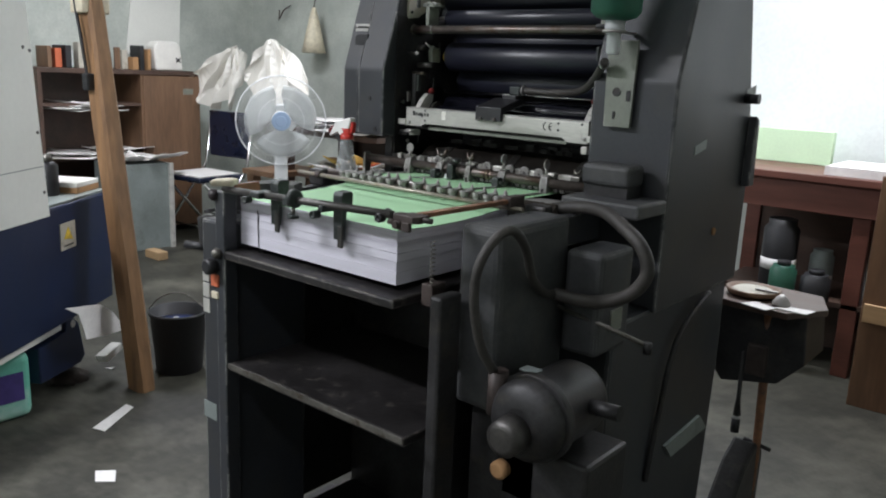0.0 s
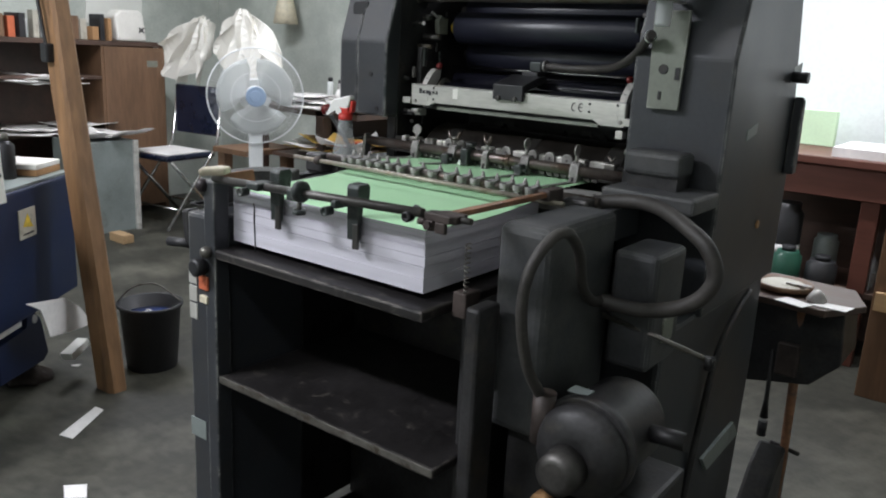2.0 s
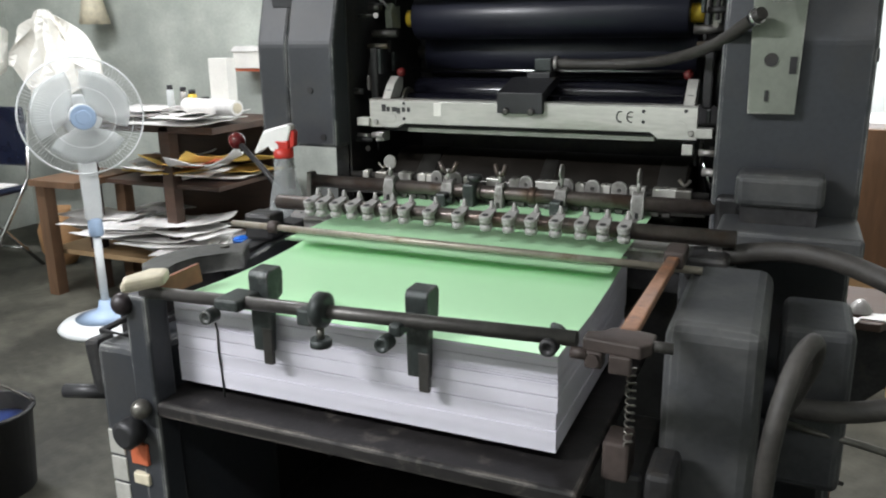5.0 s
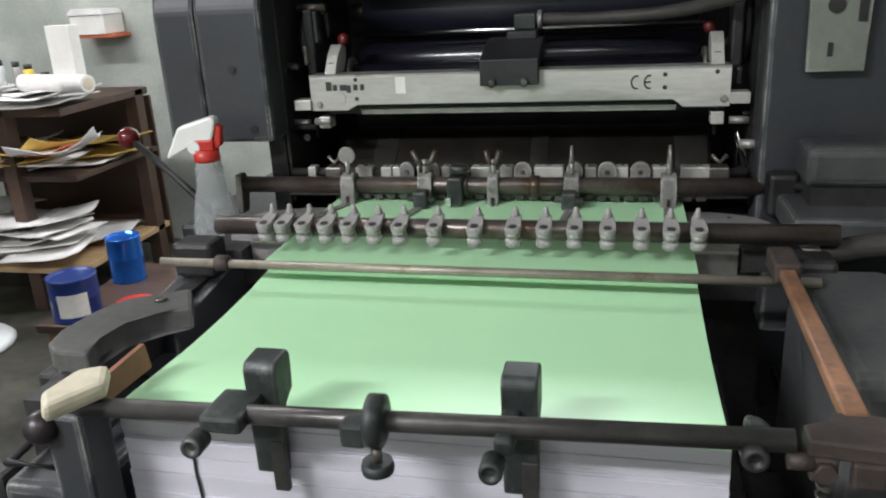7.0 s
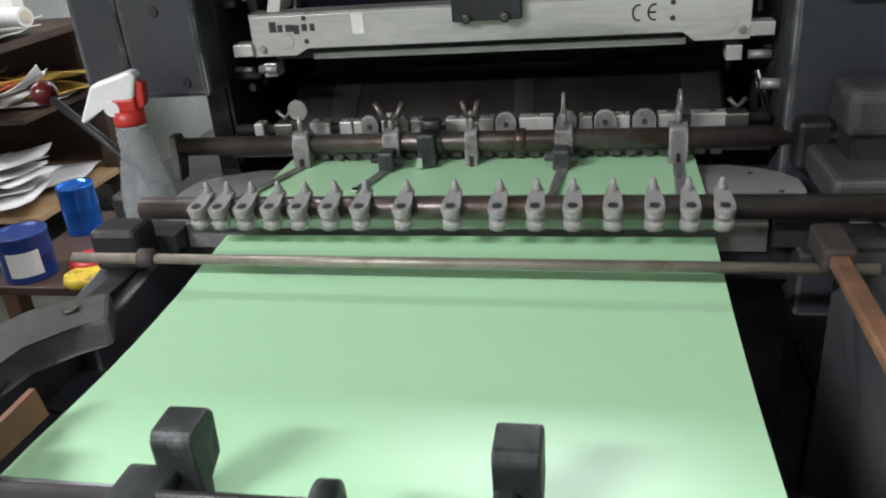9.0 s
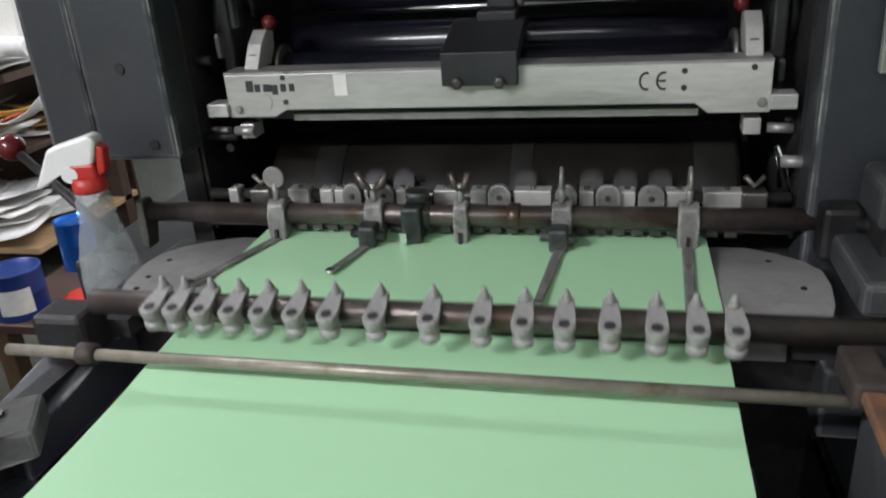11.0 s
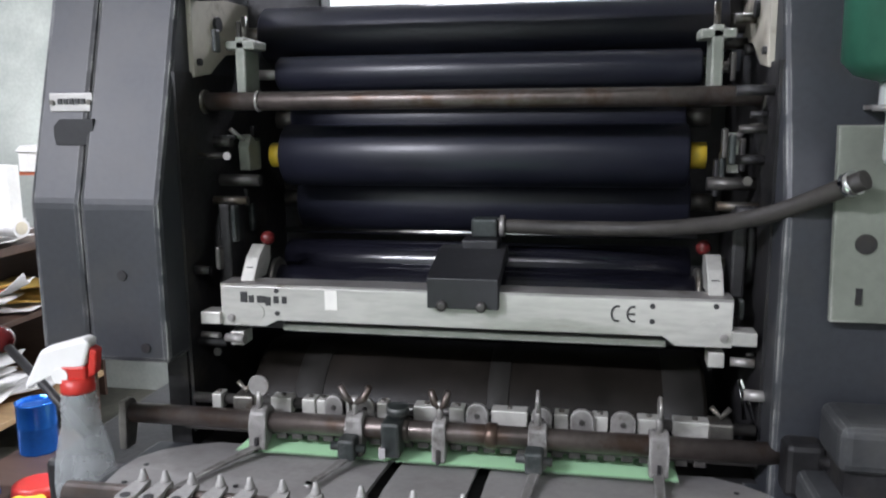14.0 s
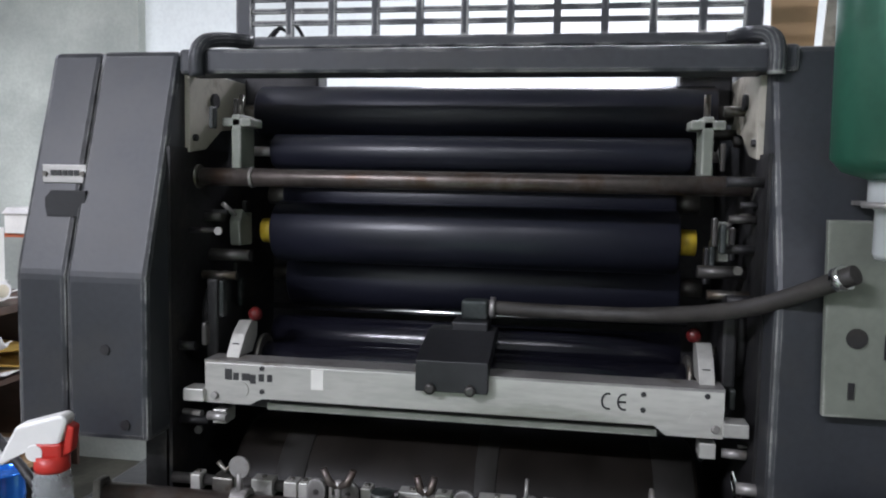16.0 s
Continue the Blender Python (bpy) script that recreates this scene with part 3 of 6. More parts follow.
part("metering_roller", lathe(B(), [(0.024, -0.236), (0.026, -0.234), (0.026, 0.254), (0.024, 0.256)], (0, 0.705, 1.13), 40, "x"), KROLL, damp, "glossy dark damping roller")
part("cross_rod", rod(B(), (-0.24, 0.69, 1.17), (0.262, 0.69, 1.17), 0.0035, 10), CHROME, damp)
blk = part("carriage", prism(B(), [(0.555, 1.109), (0.5655, 1.109), (0.5655, 1.128), (0.6, 1.138), (0.655, 1.152), (0.655, 1.162), (0.63, 1.162), (0.565, 1.1445), (0.555, 1.142)], "x", -0.027, 0.049, 0.0012), BLACK_PL, damp, "black water feed carriage")
for x in (-0.011, 0.031):
    part("screw", lathe(B(), [(0.003, -0.004), (0.0058, -0.003), (0.0058, 0.001)], (x, 0.554, 1.1125), 14, "y"), DARK_ROD, blk)
part("saddle", box(B(), (-0.001, 0.04), (0.628, 0.668), (1.16, 1.171), 0.002), BLACK_PL, blk)
part("elbow", box(B(), (0.007, 0.037), (0.645, 0.67), (1.171, 1.193), 0.003), CAST, blk, "dull grey hose elbow")
part("clip", rod(B(), (0.039, 0.658, 1.184), (0.045, 0.658, 1.184), 0.0125, 18), BARE_STEEL, blk)
part("feed_hose", tube(B(), curve_pts([(0.036, 0.658, 1.184), (0.13, 0.655, 1.183), (0.22, 0.62, 1.19), (0.3, 0.54, 1.214), (0.366, 0.466, 1.256)], 10), 0.0085, 12), HOSE, press, "black rubber feed hose")
part("hose_clip", rod(B(), (0.356, 0.48, 1.249), (0.361, 0.473, 1.253), 0.0112, 16), CHROME, press)

# bracket plate and bottle on the right cover
plate = part("bracket_plate", prism(B(), [(0.356, 1.124), (0.416, 1.124), (0.42, 1.3), (0.352, 1.3)], "y", 0.5, 0.508, 0.001), GREEN_GREY, press, "grey green steel bracket plate with holes")
part("hole", lathe(B(), [(0.009, -0.001), (0.009, 0.004)], (0.381, 0.499, 1.196), 18, "y"), PRESS_DARK, plate)
part("hole", box(B(), (0.404, 0.413), (0.498, 0.503), (1.178, 1.2)), PRESS_DARK, plate)
part("hole", box(B(), (0.376, 0.381), (0.498, 0.503), (1.141, 1.156)), PRESS_DARK, plate)
bt = thing("water_bottle", (0.384, 0.455, 1.25), "dark green tinted plastic water bottle hung upside down", "bottle")
part("neck", lathe(B(), [(0.012, 1.27), (0.014, 1.275), (0.014, 1.31), (0.02, 1.316), (0.02, 1.335)], (0.388, 0.455, 0), 20), GLASS, bt, "clear plastic neck and valve")
part("bottle", lathe(B(), [(0.02, 1.335), (0.04, 1.341), (0.05, 1.352), (0.051, 1.5), (0.048, 1.54), (0.03, 1.57)], (0.388, 0.455, 0), 32), GREEN_BOTTLE, bt)
part("ring", rod(B(), (0.388, 0.455, 1.312), (0.388, 0.455, 1.317), 0.024, 20), BARE_STEEL, bt)
part("stay", box(B(), (0.382, 0.394), (0.455, 0.54), (1.313, 1.317)), BARE_STEEL, bt)

# impression cylinder, with the gripper bar that turns with it
CYL_Y, CYL_Z, CYL_R = 0.69, 0.93, 0.1
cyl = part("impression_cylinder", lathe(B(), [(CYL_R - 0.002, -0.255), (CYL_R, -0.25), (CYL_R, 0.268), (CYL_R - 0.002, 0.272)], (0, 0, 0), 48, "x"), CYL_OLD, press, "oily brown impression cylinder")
cyl.data.transform(Matrix.Translation(ORIGIN[press]))
cyl.location = Vector((0, CYL_Y, CYL_Z)) - ORIGIN[press]
for a, b in ((-0.2, -0.165), (0.03, 0.055), (0.225, 0.268)):
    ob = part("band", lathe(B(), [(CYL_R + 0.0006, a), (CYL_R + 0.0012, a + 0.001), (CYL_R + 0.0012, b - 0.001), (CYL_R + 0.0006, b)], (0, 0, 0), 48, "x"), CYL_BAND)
    ob.parent = cyl
gx = -0.21
rngp = random.Random(5)
while gx < 0.25:
    w = rngp.choice((0.022, 0.03, 0.04))
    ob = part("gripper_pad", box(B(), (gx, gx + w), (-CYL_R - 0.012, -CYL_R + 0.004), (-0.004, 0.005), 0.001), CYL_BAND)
    ob.parent = cyl
    gx += w + rngp.choice((0.004, 0.02, 0.025))
for x in (-0.118, -0.085, 0.05, 0.12, 0.155, 0.19):
    ob = part("gripper", prism(B(), [(x - 0.013, -0.004), (x + 0.013, -0.004), (x + 0.012, 0.012), (x + 0.005, 0.018), (x - 0.005, 0.018), (x - 0.012, 0.012)], "y", -CYL_R - 0.02, -CYL_R - 0.011, 0.001), PRESS_DARK)
    ob.parent = cyl

# front lay shaft with its clamps and guide fingers
part("clamp_shaft", rod(B(), (-0.366, 0.524, 0.984), (0.352, 0.524, 0.984), 0.0112, 20), ROD_STEEL, press, "browned clamp shaft across the feed board")
part("shaft_bracket", prism(B(), [(0.508, 0.945), (0.528, 0.945), (0.54, 0.985), (0.53, 1.0), (0.512, 1.0), (0.51, 0.975)], "x", -0.37, -0.361, 0.002), DULL_STEEL, press)
part("shaft_block", box(B(), (0.325, 0.36), (0.49, 0.56), (0.955, 1.008), 0.006), PRESS_DARK, press)
part("handle_bar", rod(B(), (0.352, 0.5, 0.99), (0.375, 0.47, 1.0), 0.006, 10), PRESS_DARK, press)
part("ring", lathe(B(), [(0.0115, 0.04), (0.0135, 0.041), (0.0135, 0.052), (0.0115, 0.053)], (0, 0.524, 0.984), 20, "x"), ROD_STEEL, press)
part("ring", lathe(B(), [(0.0115, -0.05), (0.0135, -0.049), (0.0135, -0.041), (0.0115, -0.04)], (0, 0.524, 0.984), 20, "x"), ROD_STEEL, press)
part("second_shaft", rod(B(), (-0.3, 0.556, 0.994), (0.31, 0.556, 0.994), 0.006, 12), DARK_ROD, press)
def along(p):
    """Metres along the shaft, by the marks on its scale."""
    return -0.2085 + (p - 481) * 0.0006


for a, b in ((372, 391), (440, 458), (489, 529), (550, 575), (578, 595), (634, 641), (692, 711), (760, 803), (825, 853), (900, 964), (1010, 1035), (1075, 1102), (1151, 1191), (1210, 1283)):
    seat = part("gripper_seat", box(B(), (along(a), along(b)), (0.544, 0.562), (0.985, 1.0035), 0.0012), BLANK, press)
    part("gripper_screw", rod(B(), (along((a + b) / 2), 0.553, 1.003), (along((a + b) / 2), 0.553, 1.0055), 0.003, 8), DULL_STEEL, seat)
for a, b in ((597, 631), (654, 690), (857, 896), (971, 1007), (1038, 1078), (1106, 1148)):
    xa, xb, xm = along(a), along(b), along((a + b) / 2)
    tab = part("gripper_tab", prism(B(), [(xa, 0.984), (xb, 0.984), (xb, 1.003), (xm + (xb - xm) * 0.7, 1.009), (xm + (xb - xm) * 0.3, 1.0115), (xm + (xa - xm) * 0.3, 1.0115), (xm + (xa - xm) * 0.7, 1.009), (xa, 1.003)], "y", 0.538, 0.544, 0.001), CLAMP_STEEL, press, "rounded grey gripper tab")
    part("tab_screw", lathe(B(), [(0.0025, -0.0015), (0.0032, 0.0)], (xm, 0.538, 0.998), 10, "y"), DARK_ROD, tab)
lay = part("lay_bar", box(B(), (-0.3, 0.31), (0.528, 0.542), (0.9665, 0.974), 0.002), DARK_ROD, press, "dark toothed lay bar below the shaft")
for k in range(26):
    part("lay_tooth", box(B(), (-0.19 + k * 0.0175, -0.178 + k * 0.0175), (0.524, 0.53), (0.9645, 0.9725), 0.001), DARK_ROD, lay)
FINGERS = ((-0.205, -0.246, 0.385, "disc"), (-0.098, -0.118, 0.42, "wing"), (0.094, 0.083, 0.37, "edge"), (0.213, 0.205, 0.355, "edge"))


def flat_bar(p0, p1, w0, w1, h):
    """A flat bar between two points, w0 wide at the first and w1 at the second."""
    p0, p1 = Vector(p0), Vector(p1)
    d = (p1 - p0).normalized()
    n = d.cross(Vector((0, 0, 1))).normalized()
    up = n.cross(d)
    b = B()
    lo = [b.verts.new(p + n * w * q - up * h) for p, w, q in ((p0, w0, -1), (p0, w0, 1), (p1, w1, 1), (p1, w1, -1))]
    hi = [b.verts.new(v.co + up * 2 * h) for v in lo]
    b.faces.new(lo[::-1])
    b.faces.new(hi)
    for k in range(4):
        b.faces.new((lo[k], lo[(k + 1) % 4], hi[(k + 1) % 4], hi[k]))
    bmesh.ops.bevel(b, geom=b.edges[:], offset=h * 0.5, segments=1, affect="EDGES")
    return b


for cx, tipx, tipy, kind in FINGERS + ((-0.007, None, None, "narrow"),):
    wide = 0.0095 if kind != "narrow" else 0.007
    cl = part("clamp", prism(B(), [(0.505, 0.958), (0.513, 0.956), (0.522, 0.968), (0.538, 0.976), (0.5395, 0.99), (0.532, 1.0), (0.518, 1.003), (0.51, 0.998), (0.5075, 0.985)], "x", cx - wide, cx + wide, 0.0025), CLAMP_STEEL, press, "worn grey clamp on the shaft")
    part("fork_slot", box(B(), (cx - 0.0018, cx + 0.0018), (0.503, 0.509), (0.957, 0.972)), PRESS_DARK, cl)
    part("screw", rod(B(), (cx, 0.518, 1.0), (cx, 0.518, 1.02), 0.0035, 10), BARE_STEEL, cl)
    if kind == "disc":
        part("thumb_screw", lathe(B(), [(0.0112, -0.0018), (0.012, 0), (0.0112, 0.0018)], (cx, 0.518, 1.026), 22, "y"), BARE_STEEL, cl)
    elif kind == "edge":
        part("thumb_screw", lathe(B(), [(0.0112, -0.0018), (0.012, 0), (0.0112, 0.0018)], (cx, 0.518, 1.026), 22, "x"), BARE_STEEL, cl)
    else:
        wb = B()
        sp = 0.016 if kind == "wing" else 0.009
        for s in (-1, 1):
            tube(wb, [(cx, 0.518, 1.014), (cx + s * sp * 0.6, 0.518, 1.018), (cx + s * sp, 0.518, 1.032)], [0.004, 0.0045, 0.0035], 8)
        part("wing_nut", wb, ROD_STEEL, cl)
    if tipx is not None:
        if kind == "wing" or cx == 0.094:
            kn = part("knuckle", box(B(), (cx - 0.011, cx + 0.007), (0.486, 0.508), (0.961, 0.984), 0.003), CAST, cl, "dark cast finger knuckle")
            part("knuckle_screw", rod(B(), (cx - 0.02, 0.496, 0.974), (cx + 0.016, 0.496, 0.972), 0.0045, 10), CAST, kn)
        fg = part("guide_finger", flat_bar((cx, 0.506, 0.962), (tipx, tipy, 0.9652), 0.0055, 0.0036, 0.0013), CLAMP_STEEL, cl)
        part("finger_tip", flat_bar((tipx + (cx - tipx) * 0.06, tipy + 0.008, 0.9655), (tipx, tipy, 0.9655), 0.0038, 0.0038, 0.0018), CHROME, fg)
tb = part("stop_block", box(B(), (-0.066, -0.046), (0.498, 0.532), (0.962, 1.0), 0.003), CAST, press, "dark cast sheet stop")
part("pin", box(B(), (-0.067, -0.06), (0.494, 0.4985), (0.963, 0.975)), CHROME, tb)
part("knob", lathe(B(), [(0.006, 0), (0.012, 0.004), (0.012, 0.012)], (-0.052, 0.52, 1.0), 16), CAST, tb)

# feed board: three steel plates with two slots between them
BOARD_Z = 0.9555


def board_z(y):
    return BOARD_Z + 0.004 - 0.5 * (y - 0.42) ** 2 - 0.006 * max(0, (y - 0.42)) / 0.1


EDGE = ((0.36, 0.278), (0.369, 0.278), (0.3715, 0.311), (0.4, 0.32), (0.44, 0.3255), (0.475, 0.3265), (0.505, 0.315), (0.53, 0.295), (0.55, 0.27))


def feed_plate(left, right):
    """A thin plate bowed along the sheet's way; None stands for the rounded outer edge."""
    b = B()
    rows = [[b.verts.new((x, y, board_z(y) - dz)) for x, dz in ((-e if left is None else left, 0), (e if right is None else right, 0), (e if right is None else right, 0.005), (-e if left is None else left, 0.005))] for y, e in EDGE]
    for p, q in zip(rows, rows[1:]):
        for k in range(4):
            b.faces.new((p[k], p[(k + 1) % 4], q[(k + 1) % 4], q[k]))
    b.faces.new(rows[0])
    b.faces.new(rows[-1][::-1])
    return part("feed_plate", b, FEED_STEEL, press, "bare grey steel feed board plate")


for left, right in ((None, -0.062), (-0.048, 0.032), (0.046, None)):
    feed_plate(left, right)
part("board_bed", box(B(), (-0.3, 0.325), (0.362, 0.6), (0.9, 0.935)), PRESS_DARK, press)
part("board_edge", box(B(), (-0.278, 0.278), (0.3555, 0.3597), (0.9545, BOARD_Z + 0.002), 0.0008), BLANK, press, "bright polished edge of the feed board")
part("board_lip", box(B(), (-0.278, 0.278), (0.357, 0.3595), (0.93, 0.9543)), BARE_STEEL, press)
for x, y in ((-0.3, 0.385), (-0.302, 0.41), (-0.305, 0.455), (0.302, 0.43), (0.285, 0.5), (-0.19, 0.42)):
    part("hole", lathe(B(), [(0.0028, 0), (0.0028, 0.0006)], (x, y, board_z(y)), 10), PRESS_DARK, press)
part("side_ramp", prism(B(), [(0.2, 0.88), (0.56, 0.88), (0.56, 0.936), (0.45, 0.942), (0.35, 0.934), (0.2, 0.915)], "x", -0.352, -0.296, 0.003), PRESS_GREY, press)
part("side_ramp", prism(B(), [(0.33, 0.88), (0.56, 0.88), (0.56, 0.936), (0.45, 0.944), (0.33, 0.94)], "x", 0.3, 0.36, 0.003), PRESS_GREY, press)
part("spray_ledge", box(B(), (-0.415, -0.346), (0.4, 0.58), (0.885, 0.9095), 0.003), PRESS_GREY, press)
part("side_notch", box(B(), (-0.318, -0.28), (0.335, 0.369), (0.935, 0.953)), PRESS_DARK, press)
part("side_notch", box(B(), (0.28, 0.325), (0.345, 0.37), (0.94, 0.964)), PRESS_DARK, press)
part("side_wall", box(B(), (-0.33, -0.31), (0.02, 0.56), (0.1, 0.93)), PRESS_DARK, press)

# sucker bar, which dips and rolls in each cycle
SUCK = Vector((0, 0.326, 0.975))
suck = part("sucker_bar", rod(B(), (-0.3, 0, 0), (0.365, 0, 0), 0.0108, 20), ROD_STEEL, press, "swinging sucker bar with a row of suckers")
suck.data.transform(Matrix.Translation(ORIGIN[press]))
suck.location = SUCK - ORIGIN[press]
sb = B()
prism(sb, [(0.0086 * math.cos(a), -0.0195 + 0.0086 * math.sin(a)) for a in [math.pi + math.pi * k / 8 for k in range(9)]] + [(0.0078, -0.008), (0.0056, 0.012), (-0.0056, 0.012), (-0.0078, -0.008)], "z", 0.0075, 0.013, 0.001)
lathe(sb, [(0.0074, -0.008), (0.0082, -0.0072), (0.0082, -0.0015), (0.0074, -0.0008), (0.0055, -0.0004), (0.0055, 0.0022), (0.0078, 0.0028), (0.0078, 0.0078)], (0, -0.0195, 0), 18)
lathe(sb, [(0.0046, 0.012), (0.004, 0.016), (0.0026, 0.0195), (0.0022, 0.0225), (0.0012, 0.0235)], (0, 0.009, 0), 12)
lathe(sb, [(0.011, -0.004), (0.0125, -0.002), (0.0125, 0.004), (0.011, 0.006)], (0, 0, 0), 16, "x")
proto = part("sucker", sb, DULL_ALU)
SUCK_X = [-0.2325 + 0.465 * (p - 280) / 1008 for p in (280, 325, 378, 435, 492, 555, 618, 702, 797, 885, 955, 1023, 1095, 1168, 1230, 1288)]
proto.parent = suck
proto.location = (SUCK_X[0], 0, 0)
hole = part("oval_hole", lathe(B(), [(0.0044, 0.0131), (0.0044, 0.0136)], (0, -0.019, 0), 12), INK)
hole.parent = proto
for x in SUCK_X[1:]:
    ob = new("sucker", proto.data)
    ob.parent, ob.location = suck, (x, 0, 0)
    oh = new("oval_hole", hole.data)
    oh.parent = ob
part("bar_bearing", box(B(), (0.31, 0.36), (0.29, 0.35), (0.94, 0.972), 0.006), PRESS_DARK, press)
part("bar_bearing", box(B(), (-0.35, -0.3), (0.3, 0.34), (0.93, 0.972), 0.006), PRESS_DARK, press)
part("coupling", rod(B(), (0.334, 0.332, 0.961), (0.35, 0.3345, 0.963), 0.0135, 16), BARE_STEEL, press)

# holding rod over the pile
part("holding_rod", rod(B(), (-0.335, 0.256, 0.967), (0.335, 0.25, 0.967), 0.0048, 14), TAN_STEEL, press, "thin steel sheet holding rod")
part("collar", lathe(B(), [(0.006, -0.27), (0.009, -0.268), (0.009, -0.255), (0.006, -0.253)], (0, 0.2555, 0.967), 16, "x"), RUST_DARK, press)

# feeder: front bar, clips, arms
bar = part("front_bar", rod(B(), (-0.24, -0.028, 0.959), (0.26, -0.038, 0.979), 0.0072, 18), DARK_ROD, press, "dark steel bar in front of the paper pile")
for cx, zt, dx in ((-0.094, 1.004, -0.018), (0.093, 1.004, 0.0)):
    cb = B()
    prism(cb, [(-0.012, 0.988), (-0.008, 0.994), (0.014, 0.995), (0.018, 0.989), (0.016, 0.962), (-0.001, 0.958), (-0.0025, 0.902), (-0.01, 0.902)], "x", cx - 0.0125, cx + 0.0125, 0.002)
    cl = part("pile_clip", cb, CAST, bar, "black cast pile clip")
    part("clip_tongue", box(B(), (cx + 0.001, cx + 0.0125), (-0.012, -0.006), (0.888, 0.93), 0.001), DARK_ROD, bar)
    part("clamp_knob", lathe(B(), [(0.003, -0.011), (0.0045, -0.0135), (0.007, -0.0145), (0.0078, -0.012), (0.0078, 0.002)], (cx - 0.012 + dx, -0.05, 0.955), 20, "y"), CAST, bar)
    part("clamp_arm", box(B(), (cx - 0.012 + dx, cx + 0.001), (-0.05, -0.008), (0.959, 0.972), 0.003), CAST, bar)
part("clamp_ring", lathe(B(), [(0.012, -0.006), (0.018, -0.004), (0.018, 0.006), (0.012, 0.008)], (0.0, -0.038, 0.972), 22, "x"), CAST, bar)
part("clamp_ear", box(B(), (-0.022, -0.004), (-0.05, -0.028), (0.956, 0.974), 0.003), CAST, bar)
part("thumb_screw", lathe(B(), [(0.004, 0), (0.004, 0.012)], (0.0, -0.04, 0.942), 10), DULL_STEEL, bar)
part("thumb_screw", lathe(B(), [(0.011, 0), (0.0115, 0.003), (0.0105, 0.008)], (0.0, -0.04, 0.934), 18), CAST, bar)
part("joint_knob", lathe(B(), [(0.003, -0.008), (0.004, -0.011), (0.007, -0.012), (0.0082, -0.009), (0.0082, 0.002)], (0.237, -0.04, 0.971), 20, "y"), PRESS_DARK, bar)
part("joint_wing", prism(B(), [(0.232, 0.974), (0.248, 0.97), (0.25, 0.978), (0.243, 0.985), (0.233, 0.987)], "y", -0.03, -0.022, 0.003), CAST, bar)
link = part("link_block", prism(B(), [(0.266, -0.044), (0.316, -0.05), (0.324, -0.04), (0.324, -0.014), (0.3, -0.008), (0.284, -0.01), (0.282, -0.024), (0.266, -0.026)], "z", 0.972, 0.984, 0.002), RUST_DARK, bar, "rusty cast link block")
part("link_lug", box(B(), (0.268, 0.284), (-0.046, -0.03), (0.956, 0.973), 0.003), RUST_DARK, link)
part("link_lug", box(B(), (0.29, 0.309), (-0.05, -0.042), (0.956, 0.973), 0.002), RUST_DARK, link)
part("link_screw", rod(B(), (0.256, -0.042, 0.968), (0.27, -0.042, 0.968), 0.0055, 12), RUST_DARK, link)
part("link_nut", lathe(B(), [(0.0065, -0.051), (0.0065, -0.046)], (0.276, 0, 0.965), 6, "y"), RUST_DARK, link)
part("link_pin", rod(B(), (0.312, -0.03, 0.978), (0.34, -0.028, 0.978), 0.005, 12), DARK_ROD, link)
part("side_arm", prism(B(), [(0.291, -0.014), (0.307, -0.014), (0.31, 0.278), (0.297, 0.278)], "z", 0.976, 0.985, 0.002), RUST, press, "rust orange side arm of the feeder")
part("arm_clamp", box(B(), (0.292, 0.315), (0.235, 0.285), (0.97, 0.99), 0.003), RUST_DARK, press)
part("arm_eye", lathe(B(), [(0.009, 0), (0.009, 0.02)], (0.303, 0.272, 0.962), 18), PRESS_DARK, press)
sp = B()
tube(sp, [(0.297 + 0.0045 * math.cos(a * 0.9), 0.03 + 0.0045 * math.sin(a * 0.9), 0.93 - 0.0011 * a) for a in range(0, 75)], 0.001, 5)
part("spring", sp, DULL_STEEL, press)
part("spring_post", box(B(), (0.272, 0.298), (0.03, 0.07), (0.806, 0.848), 0.003), RUST_DARK, press)
part("lift_post", box(B(), (0.27, 0.31), (0.06, 0.2), (0.35, 0.8), 0.006), PRESS_DARK, press)

# feeder left: casting, wooden stop, console
part("left_casting", prism(B(), [(-0.336, 0.072), (-0.352, 0.085), (-0.36, 0.115), (-0.355, 0.16), (-0.341, 0.192), (-0.285, 0.226), (-0.258, 0.178), (-0.285, 0.165), (-0.308, 0.135), (-0.312, 0.1), (-0.3, 0.07)], "z", 0.925, 0.95, 0.004), DUSTY, press, "worn dusty grey casting beside the pile")
part("left_casting", box(B(), (-0.358, -0.33), (0.07, 0.2), (0.86, 0.926), 0.004), PRESS_DARK, press)
part("casting_ring", lathe(B(), [(0.0065, 0), (0.0065, 0.003)], (-0.3, 0.19, 0.95), 16), DULL_STEEL, press)
part("stop_handle", prism(B(), [(-0.228, -0.072), (-0.246, -0.05), (-0.242, -0.012), (-0.222, -0.002), (-0.206, -0.03)], "z", 0.969, 0.983, 0.005), CREAM_BLOCK, press, "cream plastic side stop")
part("stop_leaf", prism(B(), [(-0.01, 0.948), (-0.006, 0.968), (0.056, 0.97), (0.06, 0.946)], "x", -0.235, -0.2305), BROWN_LEAF, press, "red brown fibre side stop leaf")
part("stop_knob", ball(B(), (-0.262, -0.038, 0.945), 0.0135), BLACK_BALL, press)
part("console", box(B(), (-0.318, -0.24), (-0.035, 0.2), (0.02, 0.888), 0.008), PRESS_GREY, press)
part("front_post", box(B(), (-0.262, -0.23), (-0.038, -0.002), (0.02, 0.956), 0.004), PRESS_GREY, press)
